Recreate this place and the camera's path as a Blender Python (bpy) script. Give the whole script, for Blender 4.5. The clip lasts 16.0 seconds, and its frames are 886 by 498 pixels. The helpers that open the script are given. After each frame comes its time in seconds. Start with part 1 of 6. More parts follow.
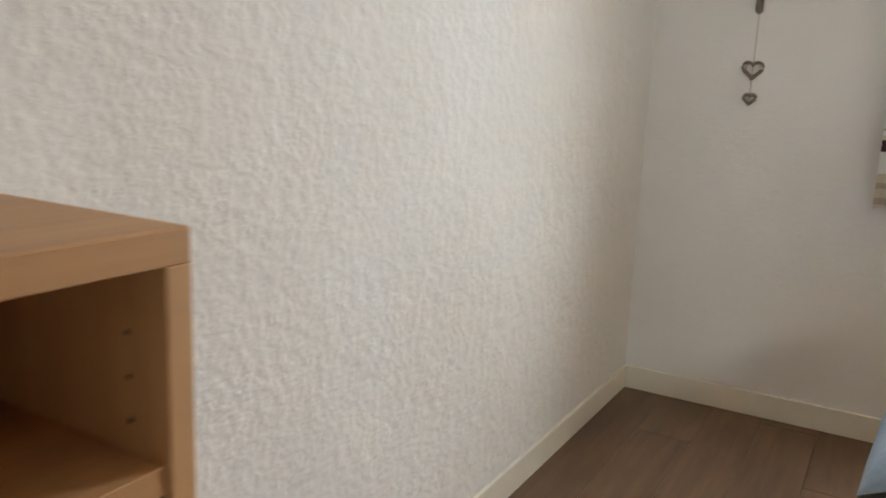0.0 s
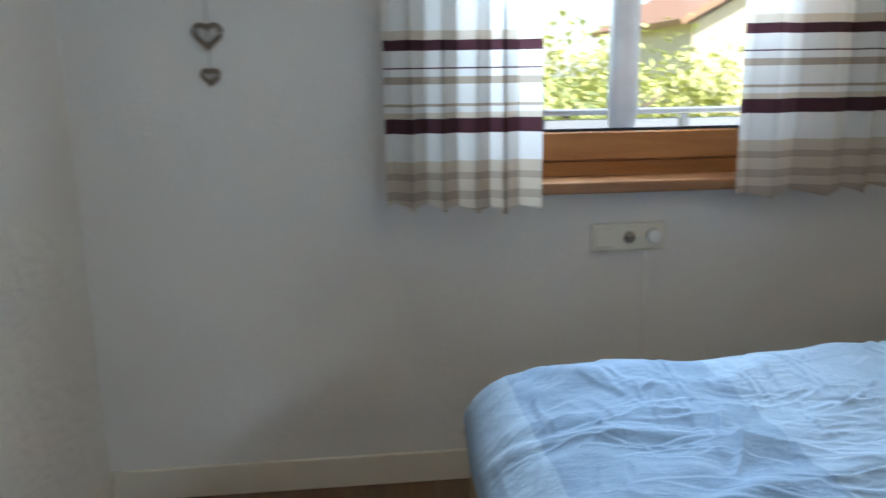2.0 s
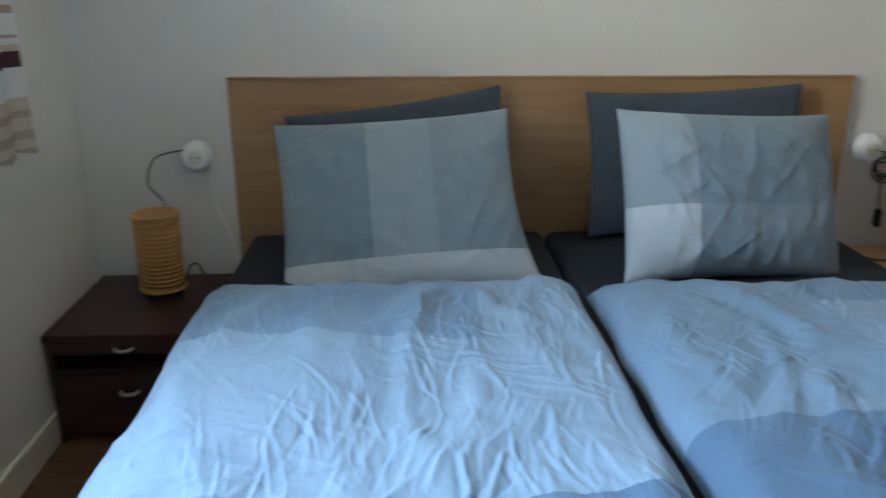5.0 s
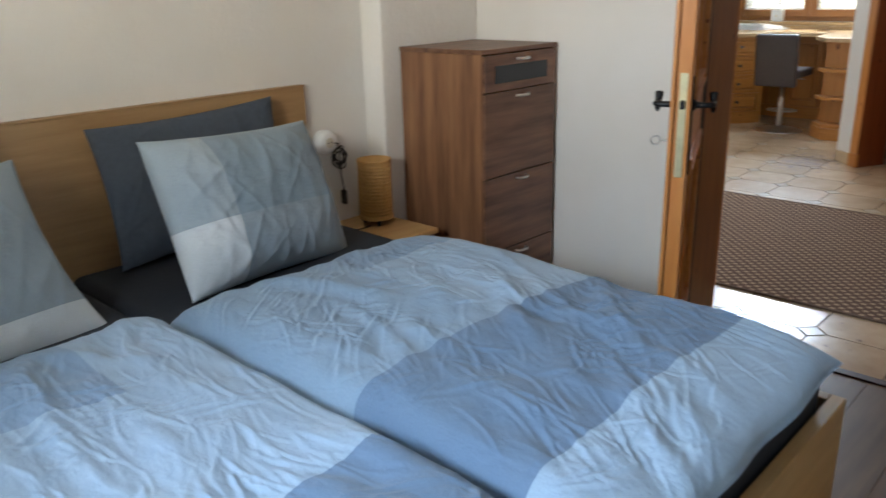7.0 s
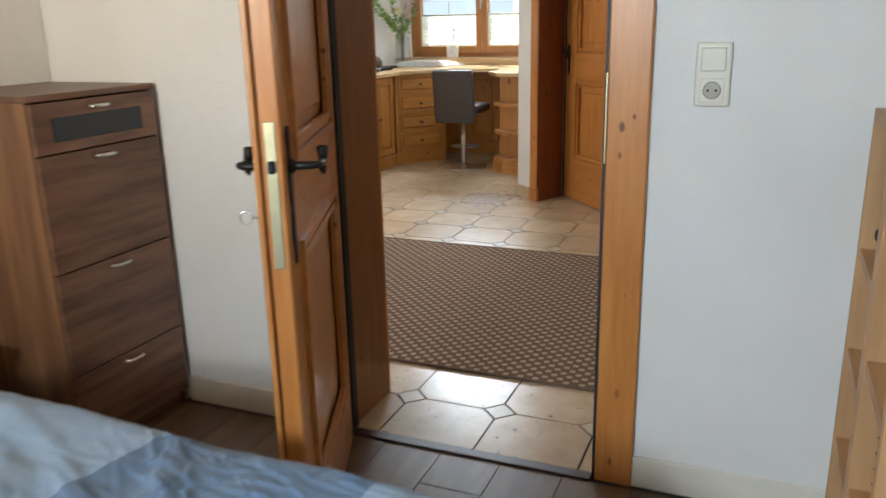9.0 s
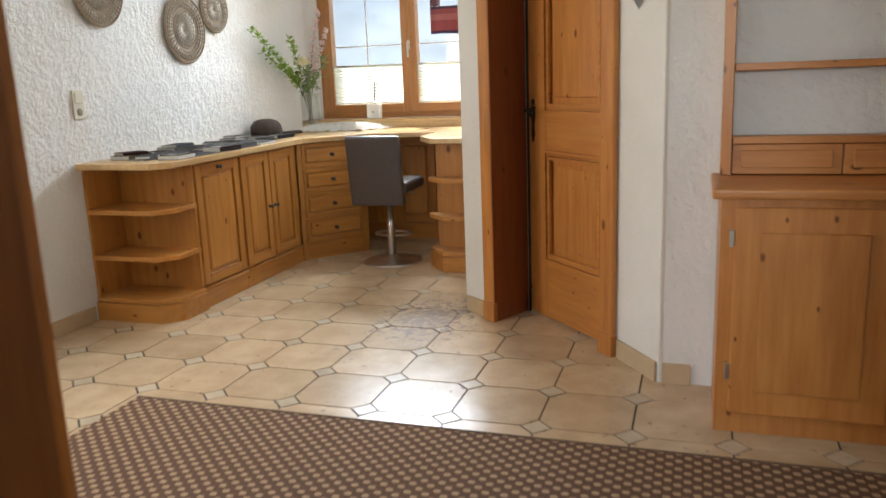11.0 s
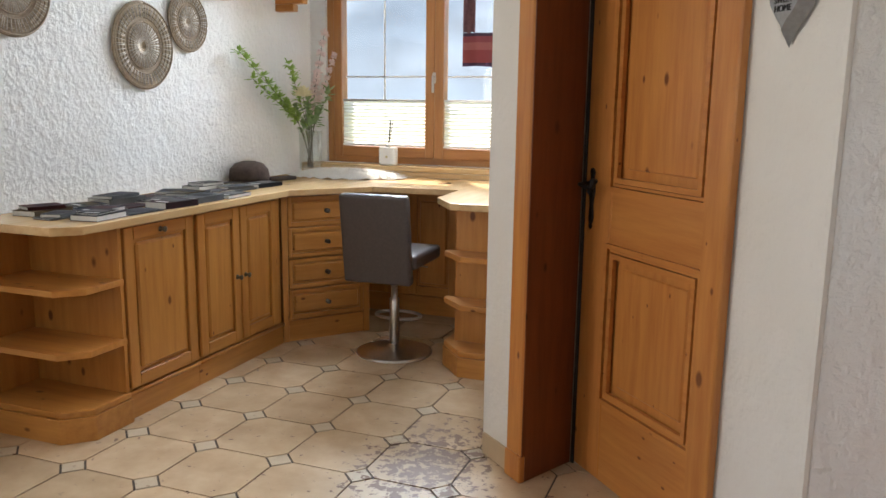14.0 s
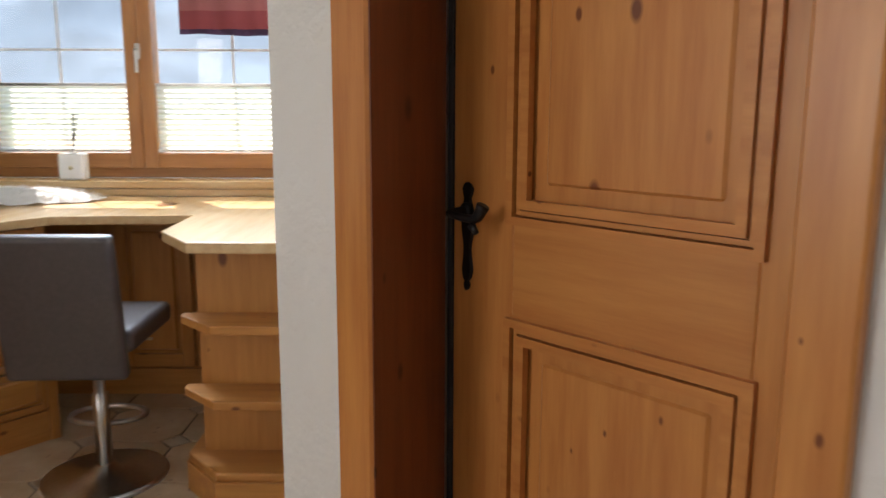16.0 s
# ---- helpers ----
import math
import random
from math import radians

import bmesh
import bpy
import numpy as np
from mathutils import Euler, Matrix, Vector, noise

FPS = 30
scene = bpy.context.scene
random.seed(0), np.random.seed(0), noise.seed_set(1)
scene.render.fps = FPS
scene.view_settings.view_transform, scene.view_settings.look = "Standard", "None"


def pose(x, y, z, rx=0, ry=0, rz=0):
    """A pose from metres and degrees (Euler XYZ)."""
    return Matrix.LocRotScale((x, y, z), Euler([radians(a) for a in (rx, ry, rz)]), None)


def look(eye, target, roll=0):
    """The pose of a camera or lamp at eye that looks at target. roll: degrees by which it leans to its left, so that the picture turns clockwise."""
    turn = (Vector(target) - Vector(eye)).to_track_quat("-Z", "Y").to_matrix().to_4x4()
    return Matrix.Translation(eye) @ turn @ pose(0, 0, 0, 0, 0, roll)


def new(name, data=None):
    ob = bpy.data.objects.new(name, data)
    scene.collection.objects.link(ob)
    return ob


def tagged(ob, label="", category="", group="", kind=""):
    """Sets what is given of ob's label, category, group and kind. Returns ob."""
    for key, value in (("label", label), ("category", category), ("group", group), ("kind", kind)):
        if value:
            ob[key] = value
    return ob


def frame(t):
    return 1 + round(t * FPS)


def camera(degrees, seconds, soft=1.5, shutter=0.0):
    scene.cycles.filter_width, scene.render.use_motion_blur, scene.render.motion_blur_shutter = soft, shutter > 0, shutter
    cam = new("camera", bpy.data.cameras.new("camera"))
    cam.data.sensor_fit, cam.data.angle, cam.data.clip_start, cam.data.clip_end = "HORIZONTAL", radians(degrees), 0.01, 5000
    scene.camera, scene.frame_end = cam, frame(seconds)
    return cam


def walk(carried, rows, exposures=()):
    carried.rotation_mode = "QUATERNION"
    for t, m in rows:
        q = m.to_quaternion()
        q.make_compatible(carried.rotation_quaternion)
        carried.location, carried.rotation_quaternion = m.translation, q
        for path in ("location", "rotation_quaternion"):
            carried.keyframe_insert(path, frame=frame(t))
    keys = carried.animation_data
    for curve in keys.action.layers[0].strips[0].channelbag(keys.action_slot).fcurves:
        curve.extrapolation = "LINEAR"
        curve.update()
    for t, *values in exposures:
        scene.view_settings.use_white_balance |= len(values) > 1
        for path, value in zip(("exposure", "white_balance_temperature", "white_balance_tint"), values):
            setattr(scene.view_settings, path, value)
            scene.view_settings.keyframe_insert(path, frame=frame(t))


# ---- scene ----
cam = camera(58.7, 16.0, shutter=0.4)
EXPOSURES = [(0.0, 2.0, 7150, 15), (1.0, 1.6, 6800, 13), (2.0, 1.5, 5850, 8), (3.0, 1.35, 5550, 5), (5.2, 1.6, 5350, 5), (7.3, 1.72, 6150, 10),
             (9.0, 1.95, 6450, 10), (10.2, 2.0, 6800, 10), (12.3, 1.9, 6550, 13), (14.5, 1.75, 6500, 13), (16.0, 1.72, 6350, 14)]
PATH = [
    (0, (0.449, 0.302, 1.191), (-0.533, 2.0, 0.797), 2.5),
    (0.5, (0.407, 0.545, 1.192), (-0.412, 2.329, 0.81), 2.2),
    (1, (0.376, 0.758, 1.2), (-0.199, 2.636, 0.82), 0.8),
    (1.5, (0.329, 1.023, 1.197), (0.069, 2.968, 0.813), 0.5),
    (2, (0.299, 1.251, 1.209), (0.502, 3.192, 0.773), -0.9),
    (2.5, (0.215, 1.468, 1.236), (0.94, 3.261, 0.723), -1.4),
    (3, (0.061, 1.669, 1.263), (1.249, 3.171, 0.685), -0.3),
    (3.5, (0.004, 1.833, 1.269), (1.477, 3.036, 0.653), -0.4),
    (4, (0.018, 2.039, 1.295), (1.74, 2.848, 0.678), -0.2),
    (4.5, (0.044, 2.275, 1.302), (1.908, 2.602, 0.658), 0.4),
    (5, (0.06, 2.405, 1.279), (1.955, 2.309, 0.646), 0.1),
    (5.2, (0.093, 2.421, 1.279), (1.969, 2.167, 0.636), 0.0),
    (6.25, (0.09, 2.70, 1.325), (1.68, 1.67, 0.69), -0.8),
    (7.3, (0.07, 2.858, 1.363), (1.264, 1.378, 0.744), -1.5),
    (7.5, (0.064, 2.847, 1.356), (1.197, 1.312, 0.755), -1.5),
    (8, (0.086, 2.695, 1.341), (1.082, 1.058, 0.767), -1.3),
    (8.5, (0.123, 2.405, 1.327), (0.992, 0.692, 0.77), -1.4),
    (9, (0.21, 2.038, 1.293), (0.955, 0.268, 0.737), -1.3),
    (9.5, (0.317, 1.607, 1.256), (0.992, -0.196, 0.713), -1.3),
    (10, (0.451, 1.148, 1.235), (1.092, -0.674, 0.719), -1.6),
    (12.5, (1.12, -0.548, 1.297), (1.717, -2.427, 0.962), -2.4),
    (13, (1.107, -0.688, 1.343), (1.784, -2.533, 0.976), -0.8),
    (13.5, (1.128, -0.805, 1.350), (1.827, -2.634, 0.973), 0.3),
    (14, (1.116, -0.897, 1.32), (1.806, -2.739, 0.962), 0.8),
    (14.5, (1.124, -1.011, 1.307), (1.747, -2.877, 0.947), 0.9),
    (15, (1.309, -1.294, 1.311), (1.726, -3.217, 0.955), 2.1),
    (15.5, (1.475, -1.732, 1.286), (1.711, -3.686, 0.932), 0.7),
    (16, (1.643, -2.127, 1.259), (1.642, -4.094, 0.902), 0.2),
]
walk(cam, [(t, look(eye, target, roll)) for t, eye, target, roll in PATH], EXPOSURES)


# ---- world, sun, window light ----
SUN_EL, SUN_AZ = 50.0, 145.0   # azimuth: clockwise from +y
world = bpy.data.worlds.new("sky_world")
scene.world = world
world.use_nodes = True
wn = world.node_tree.nodes
sky = wn.new("ShaderNodeTexSky")
sky.sky_type = "NISHITA"
sky.sun_disc = False
sky.sun_elevation, sky.sun_rotation = radians(SUN_EL), radians(SUN_AZ)
wn["Background"].inputs["Strength"].default_value = 0.12
world.node_tree.links.new(sky.outputs[0], wn["Background"].inputs["Color"])

sun = new("sun", bpy.data.lights.new("sun", "SUN"))
sun.data.energy, sun.data.angle, sun.data.color = 4.0, radians(0.5), (1.0, 0.94, 0.85)
sun.matrix_world = look((0, 0, 0), (-math.sin(radians(SUN_AZ)) * math.cos(radians(SUN_EL)), -math.cos(radians(SUN_AZ)) * math.cos(radians(SUN_EL)), -math.sin(radians(SUN_EL))))


def window_light(name, eye, target, wide, high, watts, colour, spread=180):
    ob = new(name, bpy.data.lights.new(name, "AREA"))
    ob.data.shape, ob.data.size, ob.data.size_y = "RECTANGLE", wide, high
    ob.data.energy, ob.data.color, ob.data.spread = watts, colour, radians(spread)
    ob.matrix_world = look(eye, target)
    return ob


# skylight in the upper part of the bedroom window and in the hall window out of view
window_light("bedroom_sky", (1.15, 3.69, 1.77), (0.05, 0.6, 0.55), 0.78, 0.46, 13.0, (0.72, 0.87, 1.0), 115)
window_light("bedroom_garden", (1.11, 3.64, 1.66), (1.80, 2.4, 2.15), 0.80, 0.26, 9.0, (1.0, 0.85, 0.60), 95)
window_light("hall_sky", (4.05, -1.515, 1.5), (0, -2.6, 1.0), 0.82, 1.15, 7.0, (1.0, 0.96, 0.90))
window_light("desk_sky", (2.85, -5.70, 2.045), (1.2, 0.0, 0.6), 1.3, 0.13, 19.0, (0.76, 0.89, 1.0), 120)

# ---- materials ----


def mat(name, rough=0.6, metal=0.0):
    m = bpy.data.materials.new(name)
    m.use_nodes = True
    b = m.node_tree.nodes["Principled BSDF"]
    b.inputs["Roughness"].default_value, b.inputs["Metallic"].default_value = rough, metal
    return m, m.node_tree.nodes, m.node_tree.links, b


def rgba(c):
    return (*c, 1.0)


def coords(n, l, scale=(1, 1, 1), kind="Object"):
    tc, mp = n.new("ShaderNodeTexCoord"), n.new("ShaderNodeMapping")
    mp.inputs["Scale"].default_value = scale
    l.new(tc.outputs[kind], mp.inputs["Vector"])
    return mp.outputs["Vector"]


def noise_tex(n, l, vec, scale, detail=4, rough=0.5):
    t = n.new("ShaderNodeTexNoise")
    t.inputs["Scale"].default_value, t.inputs["Detail"].default_value, t.inputs["Roughness"].default_value = scale, detail, rough
    if vec:
        l.new(vec, t.inputs["Vector"])
    return t.outputs["Fac"]


def ramp(n, l, fac, stops, mode="LINEAR"):
    r = n.new("ShaderNodeValToRGB")
    r.color_ramp.interpolation = mode
    e = r.color_ramp.elements
    for i, (p, c) in enumerate(stops):
        el = e[i] if i < 2 else e.new(p)
        el.position, el.color = p, rgba(c)
    l.new(fac, r.inputs["Fac"])
    return r.outputs["Color"]


def mixc(n, l, a, b, fac, mode="MIX"):
    m = n.new("ShaderNodeMix")
    m.data_type, m.blend_type = "RGBA", mode
    for s, v in ((m.inputs[0], fac), (m.inputs[6], a), (m.inputs[7], b)):
        if hasattr(v, "links"):
            l.new(v, s)
        else:
            s.default_value = rgba(v) if isinstance(v, tuple) else v
    return m.outputs[2]


def bump(n, l, b, height, strength, dist=0.002):
    p = n.new("ShaderNodeBump")
    p.inputs["Strength"].default_value, p.inputs["Distance"].default_value = strength, dist
    l.new(height, p.inputs["Height"])
    l.new(p.outputs["Normal"], b.inputs["Normal"])


def plaster(name, colour, scale, depth, dirt=0.06):
    m, n, l, b = mat(name, 0.85)
    v = coords(n, l)
    big = noise_tex(n, l, v, 1.7, 3)
    dark = tuple(c * (1 - dirt) * k for c, k in zip(colour, (1.0, 0.985, 0.96)))
    l.new(ramp(n, l, big, [(0.35, dark), (0.65, colour)]), b.inputs["Base Color"])
    fine = noise_tex(n, l, v, scale, 6, 0.6)
    lump = noise_tex(n, l, v, scale * 0.35, 3, 0.5)
    add = n.new("ShaderNodeMath")
    l.new(fine, add.inputs[0])
    l.new(lump, add.inputs[1])
    bump(n, l, b, add.outputs[0], 1.0, depth)
    return m


def wood(name, light, dark, axis="z", grain=1.0, knots=0.0, rough=0.42, vary=0.12):
    m, n, l, b = mat(name, rough)
    s = {"x": (1.2, 14, 14), "y": (14, 1.2, 14), "z": (14, 14, 1.2)}[axis]
    oi = n.new("ShaderNodeObjectInfo")
    tc = n.new("ShaderNodeTexCoord")
    off = n.new("ShaderNodeVectorMath")
    off.operation = "MULTIPLY_ADD"
    rnd = n.new("ShaderNodeCombineXYZ")
    for i in range(3):
        l.new(oi.outputs["Random"], rnd.inputs[i])
    l.new(rnd.outputs[0], off.inputs[0])
    off.inputs[1].default_value = (7.3, 3.1, 5.7)
    l.new(tc.outputs["Object"], off.inputs[2])
    mp = n.new("ShaderNodeMapping")
    mp.inputs["Scale"].default_value = s
    l.new(off.outputs[0], mp.inputs["Vector"])
    g = noise_tex(n, l, mp.outputs["Vector"], 2.2 * grain, 6, 0.62)
    base = ramp(n, l, g, [(0.3, dark), (0.5, tuple((a + c) / 2 for a, c in zip(light, dark))), (0.72, light)])
    soft = noise_tex(n, l, off.outputs[0], 1.6, 2)
    tint = ramp(n, l, soft, [(0.3, (1 - vary, 1 - vary, 1 - vary)), (0.7, (1, 1, 1))])
    col = mixc(n, l, base, tint, 1.0, "MULTIPLY")
    if knots:
        ks = {"x": (0.55, 1, 1), "y": (1, 0.55, 1), "z": (1, 1, 0.55)}[axis]
        kp = n.new("ShaderNodeMapping")
        kp.inputs["Scale"].default_value = ks
        l.new(off.outputs[0], kp.inputs["Vector"])
        vo = n.new("ShaderNodeTexVoronoi")
        vo.inputs["Scale"].default_value = knots
        l.new(kp.outputs["Vector"], vo.inputs["Vector"])
        vary_k, scaled, sepc = n.new("ShaderNodeMath"), n.new("ShaderNodeMath"), n.new("ShaderNodeSeparateColor")
        vary_k.operation, scaled.operation = "MULTIPLY_ADD", "MULTIPLY"
        l.new(vo.outputs["Color"], sepc.inputs[0])
        l.new(sepc.outputs[0], vary_k.inputs[0])
        vary_k.inputs[1].default_value, vary_k.inputs[2].default_value = 1.5, 0.55
        l.new(vary_k.outputs[0], scaled.inputs[0])
        l.new(vo.outputs["Distance"], scaled.inputs[1])
        spot = ramp(n, l, scaled.outputs[0], [(0.075, (1, 1, 1)), (0.13, (0, 0, 0))])
        col = mixc(n, l, col, (dark[0] * 0.36, dark[1] * 0.27, dark[2] * 0.24), spot)
    l.new(col, b.inputs["Base Color"])
    bump(n, l, b, g, 0.25, 0.0006)
    return m


def plain(name, colour, rough=0.5, metal=0.0, vary=0.15, scale=30.0, depth=0.0):
    m, n, l, b = mat(name, rough, metal)
    f = noise_tex(n, l, coords(n, l), scale, 4)
    l.new(ramp(n, l, f, [(0.3, tuple(c * (1 - vary) for c in colour)), (0.7, colour)]), b.inputs["Base Color"])
    if depth:
        bump(n, l, b, f, 0.6, depth)
    return m


M_WALL = plaster("smooth_plaster", (0.74, 0.725, 0.695), 90, 0.0012)
M_ROUGH = plaster("textured_plaster", (0.76, 0.74, 0.705), 38, 0.0055)
M_ROLL = plaster("roller_plaster", (0.80, 0.80, 0.795), 40, 0.010)
M_CEIL = plaster("ceiling_paint", (0.77, 0.76, 0.74), 60, 0.001)
M_SKIRT = plain("cream_skirting", (0.74, 0.69, 0.58), 0.4, 0, 0.06, 9)
PINE_L, PINE_D = (0.62, 0.265, 0.068), (0.46, 0.16, 0.036)
PINE = {a: wood("pine_" + a, PINE_L, PINE_D, a, 1.0, 15.0, 0.36) for a in "xyz"}
CAB_L, CAB_D = (0.62, 0.29, 0.072), (0.45, 0.18, 0.04)
CAB = {a: wood("honey_pine_" + a, CAB_L, CAB_D, a, 0.9, 12.0, 0.35) for a in "xyz"}
TOPW = {a: wood("worktop_pine_" + a, (0.70, 0.49, 0.25), (0.58, 0.36, 0.16), a, 0.9, 3.0, 0.25) for a in "xy"}
FRAMEW = wood("window_larch", (0.50, 0.235, 0.075), (0.38, 0.155, 0.045), "x", 1.2, 0.0, 0.35)
FRAMEZ = wood("window_larch_upright", (0.50, 0.235, 0.075), (0.38, 0.155, 0.045), "z", 1.2, 0.0, 0.35)
OAK = wood("oak_veneer", (0.43, 0.275, 0.13), (0.32, 0.19, 0.085), "y", 1.1, 0.0, 0.45)
OAKX = wood("oak_veneer_long", (0.43, 0.275, 0.13), (0.32, 0.19, 0.085), "x", 1.1, 0.0, 0.45)
BEECH = wood("beech_board", (0.52, 0.285, 0.125), (0.42, 0.215, 0.09), "y", 1.0, 0.0, 0.5, 0.06)
BEECHZ = wood("beech_upright", (0.55, 0.315, 0.145), (0.45, 0.24, 0.105), "z", 1.0, 0.0, 0.5, 0.06)
WALNUT_H = wood("walnut_foil_y", (0.28, 0.145, 0.082), (0.09, 0.040, 0.024), "y", 0.8, 0.0, 0.4, 0.3)
WALNUT_V = wood("walnut_foil_z", (0.36, 0.18, 0.085), (0.12, 0.05, 0.027), "z", 0.6, 0.0, 0.4, 0.3)
WENGE = wood("dark_wenge", (0.062, 0.019, 0.019), (0.020, 0.007, 0.008), "y", 1.1, 0.0, 0.42)
BAMBOO = wood("bamboo", (0.56, 0.36, 0.15), (0.45, 0.26, 0.10), "y", 1.0, 0.0, 0.45)
M_IRON = plain("black_iron", (0.025, 0.022, 0.022), 0.45, 0.7, 0.3, 60, 0.0006)
M_STEEL = plain("brushed_steel", (0.62, 0.60, 0.57), 0.28, 1.0, 0.12, 80)
M_PEWTER = plain("dark_pewter", (0.16, 0.145, 0.13), 0.32, 0.85, 0.3, 70, 0.0005)
M_BRASS = plain("pale_brass", (0.70, 0.62, 0.38), 0.35, 0.9, 0.15, 40)
M_PLASTIC = plain("ivory_plastic", (0.70, 0.66, 0.55), 0.35, 0, 0.04, 10)
M_WHITE = plain("white_plastic", (0.82, 0.82, 0.80), 0.35, 0, 0.03, 10)
M_BLACK = plain("black_rubber", (0.02, 0.02, 0.022), 0.55, 0, 0.2, 30)
M_LEATHER = plain("grey_brown_leather", (0.078, 0.061, 0.058), 0.42, 0, 0.2, 70, 0.0008)
M_NAVY = plain("navy_sheet", (0.013, 0.017, 0.026), 0.9, 0, 0.2, 50, 0.001)
M_SLATE = plain("slate_cotton", (0.062, 0.078, 0.105), 0.9, 0, 0.15, 60, 0.001)
M_GROUT = plain("grey_grout", (0.085, 0.065, 0.05), 0.9, 0, 0.2, 25)
M_GLASSDARK = plain("smoked_glass", (0.014, 0.016, 0.02), 0.12, 0, 0.1, 10)


def glass_material():
    m = bpy.data.materials.new("window_glass")
    m.use_nodes = True
    n, l = m.node_tree.nodes, m.node_tree.links
    n.remove(n["Principled BSDF"])
    tr, gl, mx, fr = n.new("ShaderNodeBsdfTransparent"), n.new("ShaderNodeBsdfGlossy"), n.new("ShaderNodeMixShader"), n.new("ShaderNodeFresnel")
    gl.inputs["Roughness"].default_value = 0.02
    fr.inputs["IOR"].default_value = 1.3
    l.new(fr.outputs[0], mx.inputs[0])
    l.new(tr.outputs[0], mx.inputs[1])
    l.new(gl.outputs[0], mx.inputs[2])
    l.new(mx.outputs[0], n["Material Output"].inputs["Surface"])
    return m


M_GLASS = glass_material()


def clear_vase():
    m = bpy.data.materials.new("vase_glass")
    m.use_nodes = True
    n, l = m.node_tree.nodes, m.node_tree.links
    n.remove(n["Principled BSDF"])
    tr, gl, mx = n.new("ShaderNodeBsdfTransparent"), n.new("ShaderNodeBsdfGlossy"), n.new("ShaderNodeMixShader")
    tr.inputs["Color"].default_value = (0.95, 0.97, 0.96, 1)
    gl.inputs["Roughness"].default_value = 0.03
    mx.inputs[0].default_value = 0.13
    l.new(tr.outputs[0], mx.inputs[1])
    l.new(gl.outputs[0], mx.inputs[2])
    l.new(mx.outputs[0], n["Material Output"].inputs["Surface"])
    return m


M_VASE = clear_vase()


def cloth_sheer(name, stops, through_light=0.55, clear=0.12, z0=0.0, z1=1.0):
    """Striped thin cloth: bands by height, part of the light goes through."""
    m = bpy.data.materials.new(name)
    m.use_nodes = True
    n, l = m.node_tree.nodes, m.node_tree.links
    b = n["Principled BSDF"]
    b.inputs["Roughness"].default_value = 0.9
    tc, sep, mr = n.new("ShaderNodeTexCoord"), n.new("ShaderNodeSeparateXYZ"), n.new("ShaderNodeMapRange")
    l.new(tc.outputs["Object"], sep.inputs[0])
    l.new(sep.outputs["Z"], mr.inputs["Value"])
    mr.inputs["From Min"].default_value, mr.inputs["From Max"].default_value = z0, z1
    col = ramp(n, l, mr.outputs[0], stops, "CONSTANT")
    l.new(col, b.inputs["Base Color"])
    t, t2, mx, mx2 = n.new("ShaderNodeBsdfTranslucent"), n.new("ShaderNodeBsdfTransparent"), n.new("ShaderNodeMixShader"), n.new("ShaderNodeMixShader")
    l.new(col, t.inputs["Color"])
    l.new(col, t2.inputs["Color"])
    mx.inputs[0].default_value, mx2.inputs[0].default_value = through_light, clear
    l.new(b.outputs[0], mx.inputs[1])
    l.new(t.outputs[0], mx.inputs[2])
    l.new(mx.outputs[0], mx2.inputs[1])
    l.new(t2.outputs[0], mx2.inputs[2])
    l.new(mx2.outputs[0], n["Material Output"].inputs["Surface"])
    return m


def patchwork(name, tones, xs, ys, pick):
    """Cotton printed in large rectangles: xs, ys are the edges, pick[i][j] the tone of each."""
    m, n, l, b = mat(name, 0.92)
    tc, sep = n.new("ShaderNodeTexCoord"), n.new("ShaderNodeSeparateXYZ")
    l.new(tc.outputs["Object"], sep.inputs[0])
    cur = None

    def over(sock, edge):
        g = n.new("ShaderNodeMath")
        g.operation = "GREATER_THAN"
        g.inputs[1].default_value = edge
        l.new(sep.outputs[sock], g.inputs[0])
        return g.outputs[0]

    for i in range(len(xs) + 1):
        row = tones[pick[i][0]]
        for j, y in enumerate(ys):
            row = mixc(n, l, row, tones[pick[i][j + 1]], over("Y", y))
        cur = row if cur is None else mixc(n, l, cur, row, over("X", xs[i - 1]))
    f = noise_tex(n, l, coords(n, l), 220, 3)
    tint = ramp(n, l, f, [(0.3, (0.93, 0.93, 0.93)), (0.7, (1, 1, 1))])
    l.new(mixc(n, l, cur, tint, 1.0, "MULTIPLY"), b.inputs["Base Color"])
    w = noise_tex(n, l, coords(n, l, (9, 17, 13)), 1.6, 8, 0.66)
    bump(n, l, b, w, 0.7, 0.009)
    b.inputs["Sheen Weight"].default_value = 0.15
    return m


# ---- mesh helpers ----


def part(name, bm, material, parent=None, label="", smooth=False, m=None):
    """One bmesh as one mesh object, under a thing or a part."""
    me = bpy.data.meshes.new(name)
    bm.normal_update()
    bm.to_mesh(me)
    bm.free()
    me.materials.append(material)
    if smooth:
        me.polygons.foreach_set("use_smooth", [True] * len(me.polygons))
    ob = new(name, me)
    if parent:
        ob.parent = parent
    if m:
        ob.matrix_basis = m
    if label:
        ob["label"] = label
    return ob


def structure(ob, label, category):
    return tagged(ob, label, category, kind="structure")


def thing(name, m, label, category, group=""):
    ob = new(name)
    ob.empty_display_size = 0.1
    ob.matrix_basis = m
    return tagged(ob, label, category, group)


